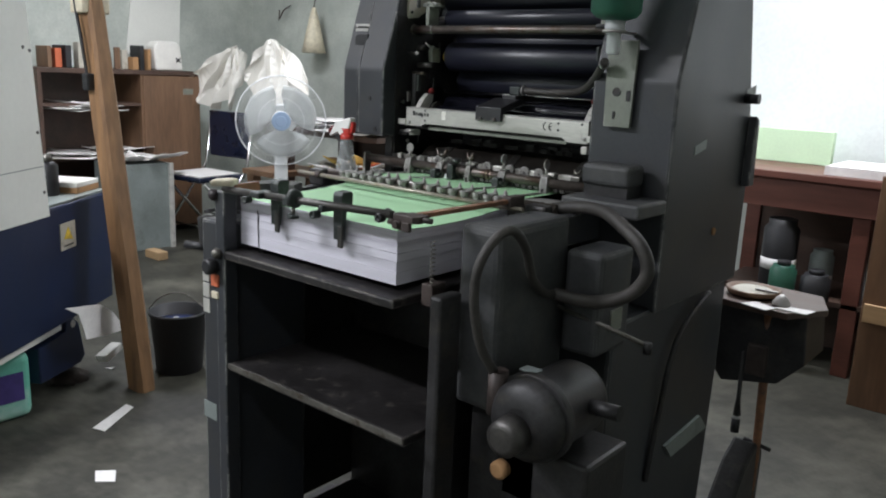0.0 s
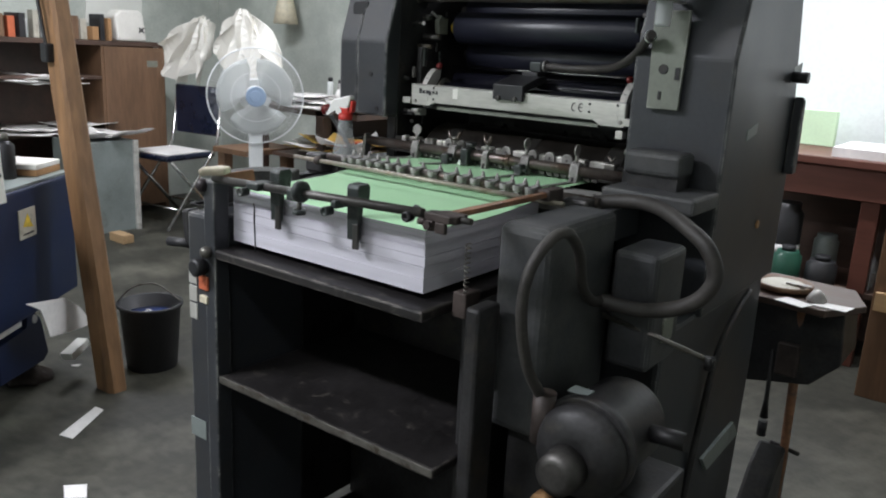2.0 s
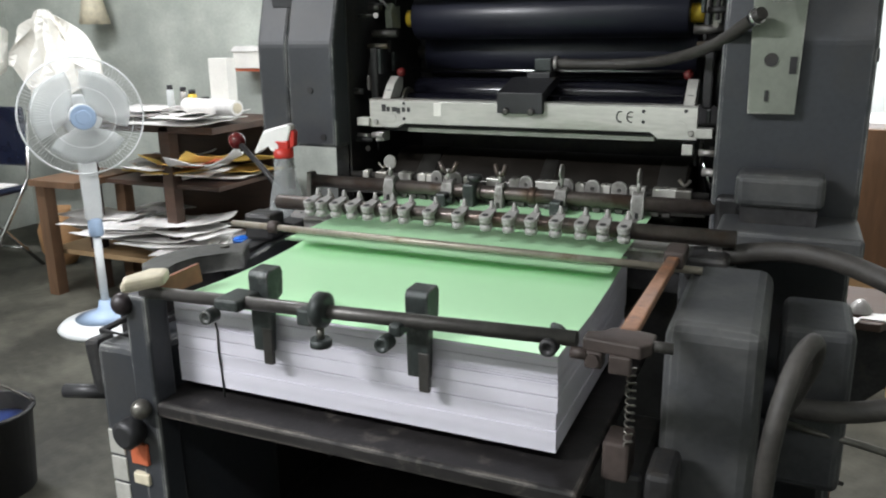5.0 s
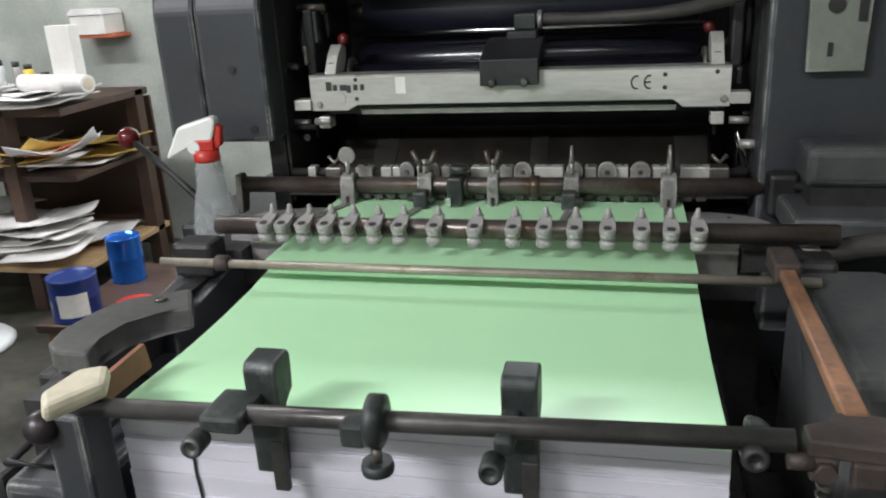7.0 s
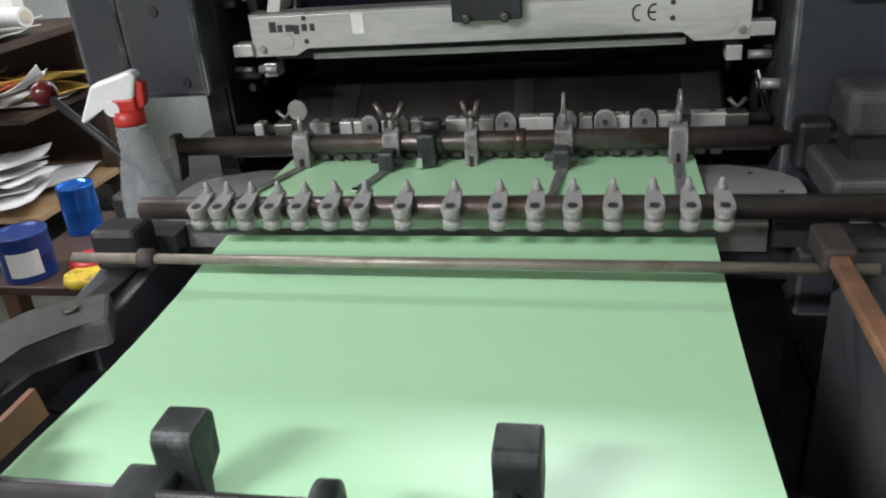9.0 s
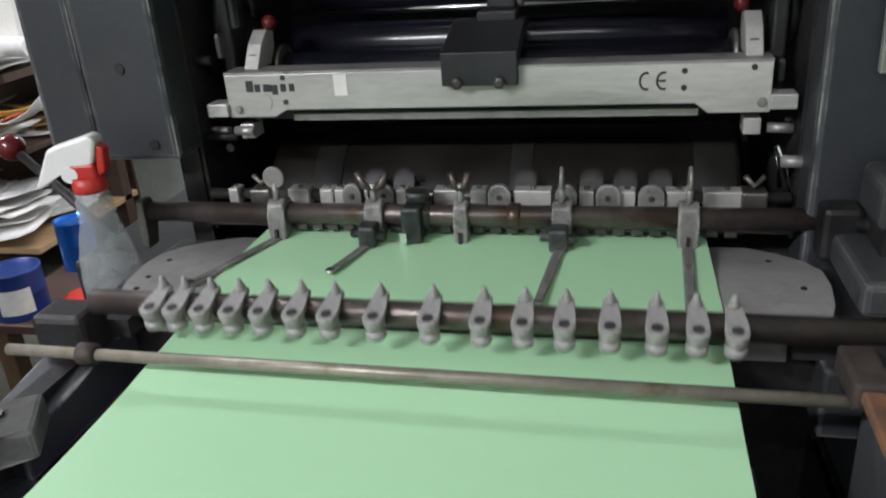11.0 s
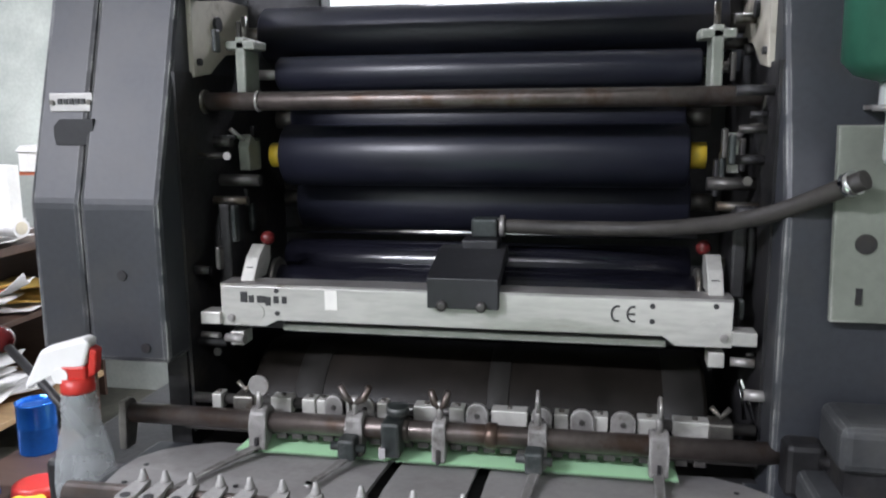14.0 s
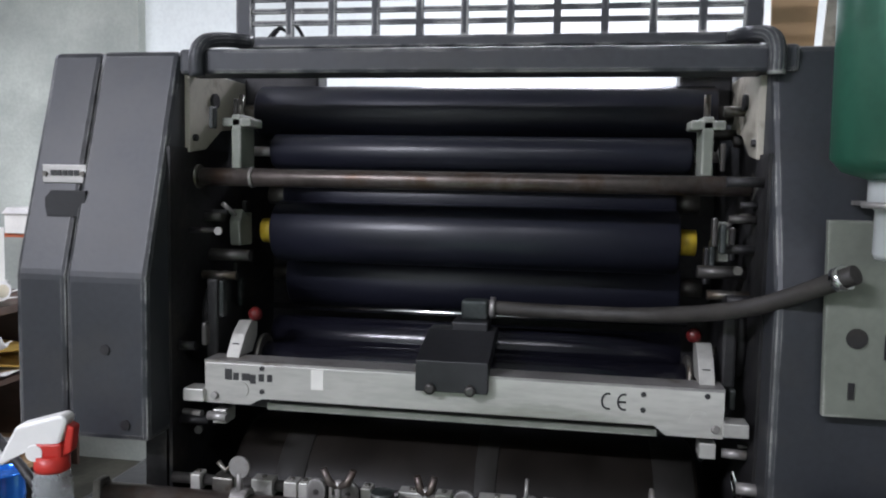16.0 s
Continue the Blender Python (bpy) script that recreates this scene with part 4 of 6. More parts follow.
part("tray_rim", tube(B(), [(-0.315, -0.025, 0.9), (-0.33, 0.12, 0.9), (-0.27, 0.12, 0.9), (-0.265, -0.025, 0.9)], 0.004, 8, closed=True), PRESS_DARK, press)
for k, z in enumerate((0.762, 0.726, 0.69)):
    part("switch_plate", box(B(), (-0.314, -0.29), (-0.037, -0.034), (z - 0.016, z + 0.016), 0.001), BLANK, press)
part("switch", box(B(), (-0.276, -0.25), (-0.042, -0.034), (0.742, 0.77), 0.002), ORANGE, press, "red toggle switch")
part("switch", box(B(), (-0.276, -0.252), (-0.042, -0.034), (0.715, 0.73), 0.002), CREAM_BLOCK, press)
part("tape_patch", box(B(), (-0.32, -0.272), (-0.0365, -0.0345), (0.42, 0.46)), FRAME_GREY, press)
crank = part("crank", prism(B(), [(-0.345, 0.885), (-0.32, 0.89), (-0.318, 0.815), (-0.335, 0.812)], "y", -0.03, 0.0, 0.006), PRESS_DARK, press, "black hand crank")
part("crank_handle", rod(B(), (-0.322, -0.02, 0.818), (-0.378, -0.035, 0.816), 0.009, 14), BLACK_PL, crank)
part("knob", lathe(B(), [(0.012, -0.03), (0.018, -0.026), (0.018, -0.01), (0.01, 0)], (-0.262, -0.035, 0.79), 18, "y"), BLACK_PL, press)
part("pivot", ball(B(), (-0.247, -0.045, 0.82), 0.012), DULL_STEEL, press)

# pile board and lower table
part("pile_board", box(B(), (-0.252, 0.264), (-0.036, 0.36), (0.808, 0.8265), 0.004), PRESS_TABLE, press, "black pile board")
part("lower_table", box(B(), (-0.225, 0.3), (-0.035, 0.36), (0.556, 0.5745), 0.004), PRESS_TABLE, press, "worn black lower table")
part("table_edge", box(B(), (-0.225, 0.3), (-0.038, -0.0345), (0.562, 0.575), 0.001), DULL_STEEL, press)
part("front_post", box(B(), (0.318, 0.345), (0.0, 0.06), (0.0, 0.84), 0.006), PRESS_DARK, press)
part("plinth", box(B(), (-0.36, 0.34), (0.02, 0.4), (0.0, 0.06), 0.006), PRESS_DARK, press)

# gear covers, hose, motor at the right of the feeder
part("gear_cover", box(B(), (0.318, 0.412), (0.075, 0.31), (0.62, 0.962), 0.016, 3), PRESS_DUSTY, press)
part("gear_cover", box(B(), (0.425, 0.505), (0.27, 0.4), (0.7, 0.905), 0.012, 3), PRESS_DUSTY, press)
part("feed_table", prism(B(), [(0.335, 0.386), (0.51, 0.386), (0.51, 0.515), (0.335, 0.515)], "z", 0.955, 0.985, 0.006), PRESS_DUSTY, press)
part("hand_grip", box(B(), (0.352, 0.462), (0.43, 0.5), (1.008, 1.052), 0.01, 3), PRESS_DUSTY, press)
part("grip_foot", box(B(), (0.36, 0.455), (0.44, 0.5), (0.985, 1.009)), PRESS_DARK, press)
part("air_hose", tube(B(), curve_pts([(0.345, 0.334, 0.962), (0.385, 0.342, 0.97), (0.43, 0.34, 0.975), (0.48, 0.315, 0.975), (0.54, 0.27, 0.963), (0.585, 0.25, 0.94), (0.603, 0.25, 0.9), (0.587, 0.25, 0.862), (0.548, 0.25, 0.834), (0.49, 0.248, 0.818), (0.428, 0.235, 0.822)], 8), 0.0125, 14), HOSE, press, "thick grey brown air hose in a loop")
part("air_hose", tube(B(), curve_pts([(0.43, 0.24, 0.822), (0.428, 0.2, 0.83), (0.438, 0.14, 0.87), (0.452, 0.09, 0.935), (0.449, 0.052, 0.97), (0.435, 0.02, 0.955), (0.424, -0.005, 0.91), (0.42, -0.005, 0.845), (0.424, 0.015, 0.77), (0.432, 0.045, 0.72)], 8), 0.0085, 12), HOSE, press, "thin black air hose to the motor")
motor = part("motor", lathe(B(), [(0.03, -0.01), (0.06, 0.0), (0.072, 0.012), (0.072, 0.05), (0.069, 0.054), (0.069, 0.17), (0.06, 0.19), (0.02, 0.195)], (0.505, 0.03, 0.65), 40, "y"), PRESS_DARK, press, "oily dark electric pump motor")
part("flange", lathe(B(), [(0.078, -0.004), (0.08, 0.0), (0.08, 0.012), (0.078, 0.016)], (0.505, 0.06, 0.65), 36, "y"), PRESS_DARK, motor)
part("nose", lathe(B(), [(0.02, -0.05), (0.032, -0.045), (0.034, -0.01)], (0.5, 0.03, 0.635), 24, "y"), DARK_ROD, motor)
part("tag", box(B(), (0.455, 0.488), (0.09, 0.115), (0.717, 0.719)), FRAME_GREY, motor)
part("tape", box(B(), (0.425, 0.45), (0.055, 0.06), (0.63, 0.655)), FRAME_GREY, motor)
part("outlet", rod(B(), (0.57, 0.15, 0.665), (0.625, 0.15, 0.668), 0.014, 14), PRESS_DARK, motor)
part("fitting", rod(B(), (0.436, 0.055, 0.64), (0.436, 0.055, 0.72), 0.018, 16), RUST_DARK, motor)
part("yellow_knob", lathe(B(), [(0.012, -0.02), (0.018, -0.016), (0.018, 0.0), (0.01, 0.004)], (0.43, 0.096, 0.517), 20, "y"), CARD, press, "yellow brown round knob")
part("motor_bed", box(B(), (0.42, 0.6), (0.1, 0.25), (0.46, 0.575), 0.008), PRESS_DARK, press)
part("motor_stand", box(B(), (0.346, 0.5), (0.1, 0.35), (0.0, 0.62), 0.008), PRESS_DARK, press)
part("lever", tube(B(), [(0.42, 0.262, 0.79), (0.52, 0.28, 0.768), (0.598, 0.29, 0.749)], 0.0045, 10), DULL_STEEL, press)
part("lever_knob", rod(B(), (0.6, 0.29, 0.734), (0.6, 0.29, 0.755), 0.008, 12), PRESS_DARK, press)
part("warning_plate", box(B(), (0.505, 0.508), (0.318, 0.362), (0.745, 0.788)), GREEN_GREY, press)
for y0, y1, z in ((0.9, 0.96, 1.19), (0.63, 0.69, 1.07)):
    part("tape_strip", prism(B(), [(y0, z), (y1, z + 0.012), (y1, z + 0.032), (y0, z + 0.02)], "x", 0.508, 0.5092), FRAME_GREY, press)
part("side_handle", rod(B(), (0.508, 0.9, 1.19), (0.54, 0.9, 1.19), 0.012, 14), BLACK_PL, press)
part("side_lever", prism(B(), [(0.93, 0.98), (0.965, 0.98), (0.955, 1.14), (0.935, 1.15)], "x", 0.508, 0.53, 0.004), PRESS_GREY, press)
part("side_plug", lathe(B(), [(0.009, 0.0), (0.009, 0.004)], (0.508, 0.79, 0.885), 16, "x"), CARD, press)
part("guard_strap", tube(B(), curve_pts([(0.513, 0.8, 0.735), (0.514, 0.73, 0.712), (0.514, 0.647, 0.665), (0.512, 0.61, 0.595), (0.508, 0.598, 0.509), (0.505, 0.581, 0.412), (0.503, 0.57, 0.33)], 8), 0.007, 10), PRESS_DARK, press)
part("light_flap", prism(B(), [(0.657, 0.385), (0.86, 0.398), (0.912, 0.349), (0.699, 0.343)], "x", 0.498, 0.506), FRAME_GREY, press)

# ---------------------------------------------------------------- paper
PX0, PX1, PLEN = -0.229, 0.232, 0.345
pile = thing("paper_pile", (0, 0.16, 0.8265), "tall pile of white paper with a light green top", "paper pile")
rngs = random.Random(3)
z, layers = 0.8268, (0.012, 0.0095, 0.014, 0.0155, 0.0045, 0.016, 0.0105, 0.0035, 0.0025, 0.003, 0.0115, 0.012)
for h in layers:
    dx, dy = rngs.uniform(-0.0008, 0.0008), rngs.uniform(-0.0008, 0.0008)
    z += h
    if h is not layers[-1]:
        part("ream", box(B(), (PX0 + dx, PX1 + dx), (0.006 + dy, PLEN + dy), (z - h, z - (0.0011 if h < 0.005 or h > 0.0155 else 0.0005))), PAPER_W, pile)
PILE_TOP = z


def sag(y):
    """The top of the pile dips along its middle and lifts towards the suckers."""
    return PILE_TOP - 0.0045 * math.sin(math.pi * min(y / 0.27, 1)) ** 1.2 + 0.006 * max(0, (y - 0.25) / 0.08) - 0.0015 * max(0, 1 - y / 0.05) ** 2


PROFILE = [(0.006 + (PLEN - 0.006) * k / 24, sag(0.006 + (PLEN - 0.006) * k / 24)) for k in range(25)]
part("ream", prism(B(), PROFILE + [(PLEN, PILE_TOP - 0.012), (0.006, PILE_TOP - 0.012)], "x", PX0, PX1), PAPER_W, pile)
part("top_sheet", prism(B(), [(y, s + 0.0008) for y, s in PROFILE] + [(y, s + 0.0002) for y, s in PROFILE[::-1]], "x", PX0, PX1), PAPER_G, pile, "light green top sheet")
part("gap_mark", tube(B(), [(-0.166, 0.0048, 0.828), (-0.167, 0.0048, 0.86), (-0.169, 0.0048, 0.885), (-0.168, 0.0048, 0.91), (-0.17, 0.0048, 0.92)], 0.0012, 5), INK, pile)

# ---------------------------------------------------------------- beside the press
def placed(name, m, label, category, group="", kind=""):
    """A thing whose parts are built about its own origin, at the pose m."""
    ob = new(name)
    ob.empty_display_size = 0.05
    ob.matrix_basis = m
    ORIGIN[ob] = Vector((0, 0, 0))
    return tagged(ob, label, category, group, kind)


lev = part("side_lever", tube(B(), [(-0.42, 0.54, 0.93), (-0.5, 0.57, 0.985), (-0.585, 0.6, 1.036)], 0.0055, 10), PRESS_DARK, press, "black lever with a dark ball knob")
part("lever_ball", ball(B(), (-0.585, 0.6, 1.036), 0.017, 18), RED_BALL, lev)
part("lever_plate", box(B(), (-0.46, -0.335), (0.5, 0.9), (0.1, 0.93), 0.006), PRESS_DARK, press)

spray = placed("spray_bottle", pose(-0.372, 0.45, 0.951, 0, 0, 12), "clear trigger spray bottle with white head and red collar", "spray bottle")
part("bottle", lathe(B(), [(0.026, -0.041), (0.03, -0.037), (0.03, -0.008), (0.0275, 0.015), (0.022, 0.04), (0.0185, 0.05), (0.0195, 0.053), (0.0175, 0.056), (0.019, 0.06), (0.017, 0.063), (0.019, 0.067), (0.017, 0.07), (0.0185, 0.074), (0.0165, 0.077), (0.0175, 0.081), (0.016, 0.084)], (0, 0, 0), 28), CLOUDY, spray, "cloudy clear plastic bottle")
part("collar", lathe(B(), [(0.0165, 0.084), (0.017, 0.087), (0.0165, 0.1)], (0, 0, 0), 20), SPRAY_RED, spray)
hd = part("spray_head", prism(B(), [(-0.05, 0.092), (-0.045, 0.09), (-0.022, 0.108), (0.012, 0.112), (0.02, 0.137), (0.014, 0.142), (-0.03, 0.13)], "y", -0.011, 0.011, 0.003), SPRAY_WHITE, spray, "white trigger head")
part("neck", box(B(), (-0.012, 0.014), (-0.012, 0.012), (0.098, 0.114), 0.003), SPRAY_RED, spray)
part("back_grip", prism(B(), [(0.012, 0.098), (0.022, 0.104), (0.025, 0.128), (0.018, 0.132)], "y", -0.008, 0.008, 0.002), SPRAY_RED, spray)
part("cap_disc", lathe(B(), [(0.008, -0.013), (0.0085, -0.0105)], (-0.012, 0, 0.104), 16, "y"), SPRAY_WHITE, spray)

# tray stand at the right of the press
stand = thing("tray_stand", (0.6, 1.2, 0), "small black metal tray on a brown pole with a black foot", "stand")
part("tray", prism(B(), [(0.38, 1.1), (0.62, 1.08), (0.69, 1.2), (0.64, 1.34), (0.42, 1.36)], "z", 0.63, 0.648, 0.003), WOOD_DARK, stand, "dark brown stained tray top")
part("tray_box", prism(B(), [(0.385, 0.63), (0.655, 0.63), (0.665, 0.5), (0.6, 0.43), (0.45, 0.4), (0.37, 0.5)], "y", 1.14, 1.32, 0.004), PRESS_DARK, stand)
part("pole", tube(B(), [(0.555, 1.15, 0.63), (0.56, 1.16, 0.5), (0.565, 1.17, 0.2), (0.56, 1.18, 0.02)], [0.016, 0.012, 0.011, 0.011], 14), RUST, stand, "rusty brown pole")
part("hinge_block", box(B(), (0.515, 0.57), (1.13, 1.19), (0.44, 0.53), 0.006), RUST_DARK, stand)
part("hanging_rod", tube(B(), [(0.505, 1.14, 0.5), (0.507, 1.14, 0.36), (0.508, 1.14, 0.31)], [0.005, 0.006, 0.011], 10), PRESS_DARK, stand)
part("hanging_grip", rod(B(), (0.508, 1.14, 0.3), (0.508, 1.14, 0.26), 0.012, 12), BLACK_PL, stand)
part("cross_pin", rod(B(), (0.53, 1.16, 0.24), (0.6, 1.18, 0.22), 0.006, 10), PRESS_DARK, stand)
part("foot", prism(B(), [(0.9, 0.0), (1.22, 0.0), (1.22, 0.2), (1.16, 0.24), (1.08, 0.2)], "x", 0.5, 0.57, 0.01), PRESS_DARK, stand)
bowl = thing("ink_dish", (0.49, 1.2, 0.648), "shallow brown dish smeared with pale ink", "dish")
part("dish", lathe(B(), [(0.05, 0.0), (0.068, 0.006), (0.074, 0.02), (0.07, 0.021), (0.062, 0.012)], (0.49, 1.2, 0.648), 28), WOOD_MID, bowl)
part("ink", lathe(B(), [(0.062, 0.011), (0.05, 0.018), (0.01, 0.02)], (0.49, 1.2, 0.648), 24), CREAM_PAINT, bowl)
part("ink_knife", box(B(), (0.5, 0.56), (1.18, 1.195), (0.668, 0.673), 0.001), BARE_STEEL, bowl)
lone("paper_scrap", prism(B(), [(0.5, 1.08), (0.57, 1.06), (0.585, 1.1), (0.52, 1.13)], "z", 0.6485, 0.6505), PAPER_DIRTY, "small white paper scrap on the tray", "paper")
lone("paper_scrap", prism(B(), [(0.58, 1.1), (0.66, 1.1), (0.67, 1.15), (0.6, 1.14)], "z", 0.6485, 0.651), PAPER_DIRTY, "small white paper scrap on the tray", "paper")
lone("metal_saucer", lathe(B(), [(0.022, 0.0), (0.024, 0.006), (0.016, 0.02), (0.006, 0.03)], (0.585, 1.14, 0.65), 18), BARE_STEEL, "dull metal saucer on the tray", "saucer")

# dark red table below the white pane, with bottles on its shelf
tab = thing("side_table", (0.6, 2.75, 0), "red brown wooden table with a low shelf of bottles", "table")
part("tabletop", box(B(), (-0.2, 1.5), (2.55, 3.05), (0.83, 0.862), 0.004), WOOD_RED, tab)
part("apron", box(B(), (-0.15, 1.45), (2.58, 2.61), (0.7, 0.83), 0.003), WOOD_RED, tab)
for lx, ly in ((-0.15, 2.58), (0.42, 2.6), (1.4, 2.58), (-0.15, 2.98), (1.4, 2.98)):
    part("leg", box(B(), (lx, lx + 0.07), (ly, ly + 0.06), (0, 0.83), 0.004), WOOD_RED, tab)
part("shelf", box(B(), (-0.12, 1.42), (2.6, 3.0), (0.3, 0.325), 0.003), WOOD_DARK, tab)
part("back_board", box(B(), (-0.12, 1.42), (3.0, 3.02), (0.0, 0.83)), WOOD_DARK, tab)
lone("paper_ream", box(B(), (0.28, 0.95), (2.6, 3.0), (0.863, 0.9)), PAPER_DIRTY, "stack of white paper on the side table", "paper")
# Green reflection low on the back pane, built as a pale green slab.
lone("green_reflection", box(B(), (-0.19, 0.2), (3.01, 3.05), (0.863, 1.02), 0.002), GREEN_REFLECT, "pale green slab standing in for a green reflection", "paper")
for bx, by, r, h, mat, lab in ((0.13, 2.55, 0.075, 0.32, BLACK_PL, "dark plastic bottle with a white label"), (0.3, 2.6, 0.05, 0.2, FRAME_GREY, "pale grey jar on the shelf"), (0.2, 2.4, 0.055, 0.14, GREEN_BOTTLE, "round murky green jar"), (0.33, 2.42, 0.06, 0.12, BLACK_PL, "squat black jar on the shelf")):
    base = 0.3255 if by > 2.5 else 0.33
    bo = thing("bottle", (bx, by + 0.1, base), lab, "bottle", "bottles under the table")
    part("body", lathe(B(), [(r * 0.9, 0), (r, 0.01), (r, h * 0.86), (r * 0.8, h * 0.92), (r * 0.8, h)], (bx, by + 0.1, base), 24), mat, bo)
    if h > 0.19:
        part("label", lathe(B(), [(r * 1.01, h * 0.3), (r * 1.01, h * 0.45)], (bx, by + 0.1, base), 24), PAPER_DIRTY, bo)
    else:
        part("lid", lathe(B(), [(r * 0.5, h), (r * 0.5, h + 0.02)], (bx, by + 0.1, base), 20), BLACK_PL, bo)
lone("plastic_bag", wavy(lathe(B(), [(0.03, 0.0), (0.045, 0.05), (0.04, 0.11), (0.02, 0.16), (0.008, 0.18)], (0.47, 2.66, 0.338), 14), 0, random.Random(7), 0.01), FILM, "crumpled clear plastic bag beside the shelf", "bag")
pl = thing("plank", (0.75, 2.35, 0), "wide brown wooden board leaning upright", "board")
part("board", box(B(), (0.56, 0.95), (2.3, 2.33), (0.0, 0.91), 0.003), WOOD_MID, pl)
part("batten", box(B(), (0.57, 0.95), (2.28, 2.302), (0.35, 0.42), 0.002), WOOD_PLY, pl)
cab2 = thing("cupboard", (0.95, 1.65, 0), "orange brown plywood cupboard", "cupboard")
part("carcass", box(B(), (0.8, 1.3), (1.9, 2.25), (0.0, 1.05), 0.004), WOOD_PLY, cab2)
part("ball_handle", ball(B(), (0.82, 1.88, 0.95), 0.022), BLACK_BALL, cab2)

# wooden rack seen above the press at its back
rack = thing("carton", (0.43, 1.05, 1.47), "pale torn cardboard carton on top of the press", "carton")
part("flap", prism(B(), [(0.372, 1.467), (0.42, 1.467), (0.43, 1.66), (0.365, 1.66)], "y", 0.84, 0.846, 0.001), WOOD_PLY, rack)
part("flap", prism(B(), [(0.425, 1.467), (0.455, 1.467), (0.458, 1.67), (0.435, 1.65)], "y", 0.82, 0.826, 0.001), CREAM_PAINT, rack)
part("side", box(B(), (0.372, 0.455), (0.8, 0.806), (1.467, 1.5)), CARD, rack)

# ---------------------------------------------------------------- fan
fan = placed("pedestal_fan", pose(-2.245, 1.74, 0, 0, 0, 52), "white pedestal fan with clear blades and pale blue hub", "fan")
part("base", lathe(B(), [(0.2, 0.0), (0.205, 0.012), (0.19, 0.028), (0.1, 0.05), (0.04, 0.062)], (0, 0.05, 0), 40), FAN_WHITE, fan)
part("base_ring", lathe(B(), [(0.13, 0.046), (0.06, 0.066), (0.035, 0.085), (0.024, 0.12)], (0, 0.05, 0), 28), FAN_BLUE, fan)
part("pole", rod(B(), (0, 0.05, 0.1), (0, 0.05, 0.42), 0.017, 16), FAN_WHITE, fan)
part("pole_nut", lathe(B(), [(0.026, 0.41), (0.03, 0.42), (0.03, 0.48), (0.024, 0.49)], (0, 0.05, 0), 20), FAN_BLUE, fan)
part("upper_pole", prism(B(), [(0.03, 0.48), (0.08, 0.48), (0.1, 0.66), (0.09, 0.8), (0.03, 0.8), (0.02, 0.64)], "x", -0.035, 0.035, 0.012), FAN_WHITE, fan)
part("motor_housing", lathe(B(), [(0.03, 0.2), (0.075, 0.17), (0.085, 0.08), (0.08, 0.03)], (0, 0, 0.924), 28, "y"), FAN_WHITE, fan)
hub = part("hub", lathe(B(), [(0.052, 0.01), (0.05, -0.03), (0.038, -0.045), (0.01, -0.048)], (0, 0, 0.924), 28, "y"), FAN_WHITE, fan)
part("hub_ring", lathe(B(), [(0.046, -0.052), (0.05, -0.05), (0.05, -0.044), (0.046, -0.042)], (0, 0, 0.924), 28, "y"), FAN_BLUE, fan)
part("hub_badge", lathe(B(), [(0.027, -0.056), (0.03, -0.05)], (0, 0, 0.924), 24, "y"), FAN_BLUE, fan)
for k in range(3):
    bl = B()
    a0 = radians(35 + 120 * k)
    vs = []
    for i in range(7):
        r = 0.045 + 0.155 * i / 6
        half = radians(22 + 32 * math.sin(math.pi * min(1, (i + 1) / 6.2) * 0.62))
        row = []
        for j in range(6):
            a = a0 - half + 2 * half * j / 5
            rr = r * (1 - 0.08 * abs(j - 2.5) / 2.5 * (i / 6))
            row.append(bl.verts.new((rr * math.cos(a), 0.012 - 0.028 * (j / 5 - 0.5), 0.924 + rr * math.sin(a))))
        vs.append(row)
    for i in range(6):
        for j in range(5):
            bl.faces.new((vs[i][j], vs[i][j + 1], vs[i + 1][j + 1], vs[i + 1][j])).smooth = True
    g = bmesh.ops.extrude_face_region(bl, geom=bl.faces[:])
    for v in [e for e in g["geom"] if isinstance(e, bmesh.types.BMVert)]:
        v.co.y += 0.002
    part("blade", bl, FAN_BLADE, fan, "clear plastic fan blade")
gb = B()
for sgn, dep in ((-1, 0.075), (1, 0.06)):
    for k in range(96):
        a = 2 * math.pi * k / 96
        pts = []
        for r, y in ((0.05, dep * 0.95), (0.12, dep), (0.19, dep * 0.8), (0.225, dep * 0.4), (0.236, 0)):
            b = a + (0.4 * (r - 0.05) if sgn < 0 else 0)
            pts.append((r * math.cos(b), sgn * y, 0.924 + r * math.sin(b)))
        tube(gb, pts, 0.0006, 3, caps=False)
ggu = part("wire_guard", gb, FAN_WHITE, fan, "fine white wire guard")
for y, r, w in ((0, 0.237, 0.004), (-0.06, 0.19, 0.0012), (-0.074, 0.12, 0.0012)):
    part("guard_ring", tube(B(), [(r * math.cos(a), y, 0.924 + r * math.sin(a)) for a in [2 * math.pi * k / 48 for k in range(48)]], w, 6, closed=True), FAN_WHITE, ggu)

# ---------------------------------------------------------------- paper rack against the north wall
RX0, RX1, RY0, RY1 = -2.75, -1.93, 2.15, 2.75
rk = thing("work_table", (-2.26, 2.45, 0), "dark wooden work table with two shelves heaped with paper", "table")
for lx, ly in ((-2.24, RY0), (RX1 - 0.06, RY0 + 0.5), (RX0, RY0), (RX0, RY1 - 0.06)):
    part("leg", box(B(), (lx, lx + 0.06), (ly, ly + 0.06), (0, 0.84), 0.003), WOOD_DARK, rk)
part("tabletop", box(B(), (RX0, RX1), (RY0, RY1), (0.81, 0.842), 0.004), WOOD_DARK, rk)
part("shelf", box(B(), (RX0, RX1), (RY0 + 0.02, RY1), (0.55, 0.572), 0.003), WOOD_DARK, rk)
part("shelf", box(B(), (RX0 - 0.2, RX1), (RY0 - 0.06, RY1), (0.19, 0.215), 0.003), WOOD_PLY, rk)
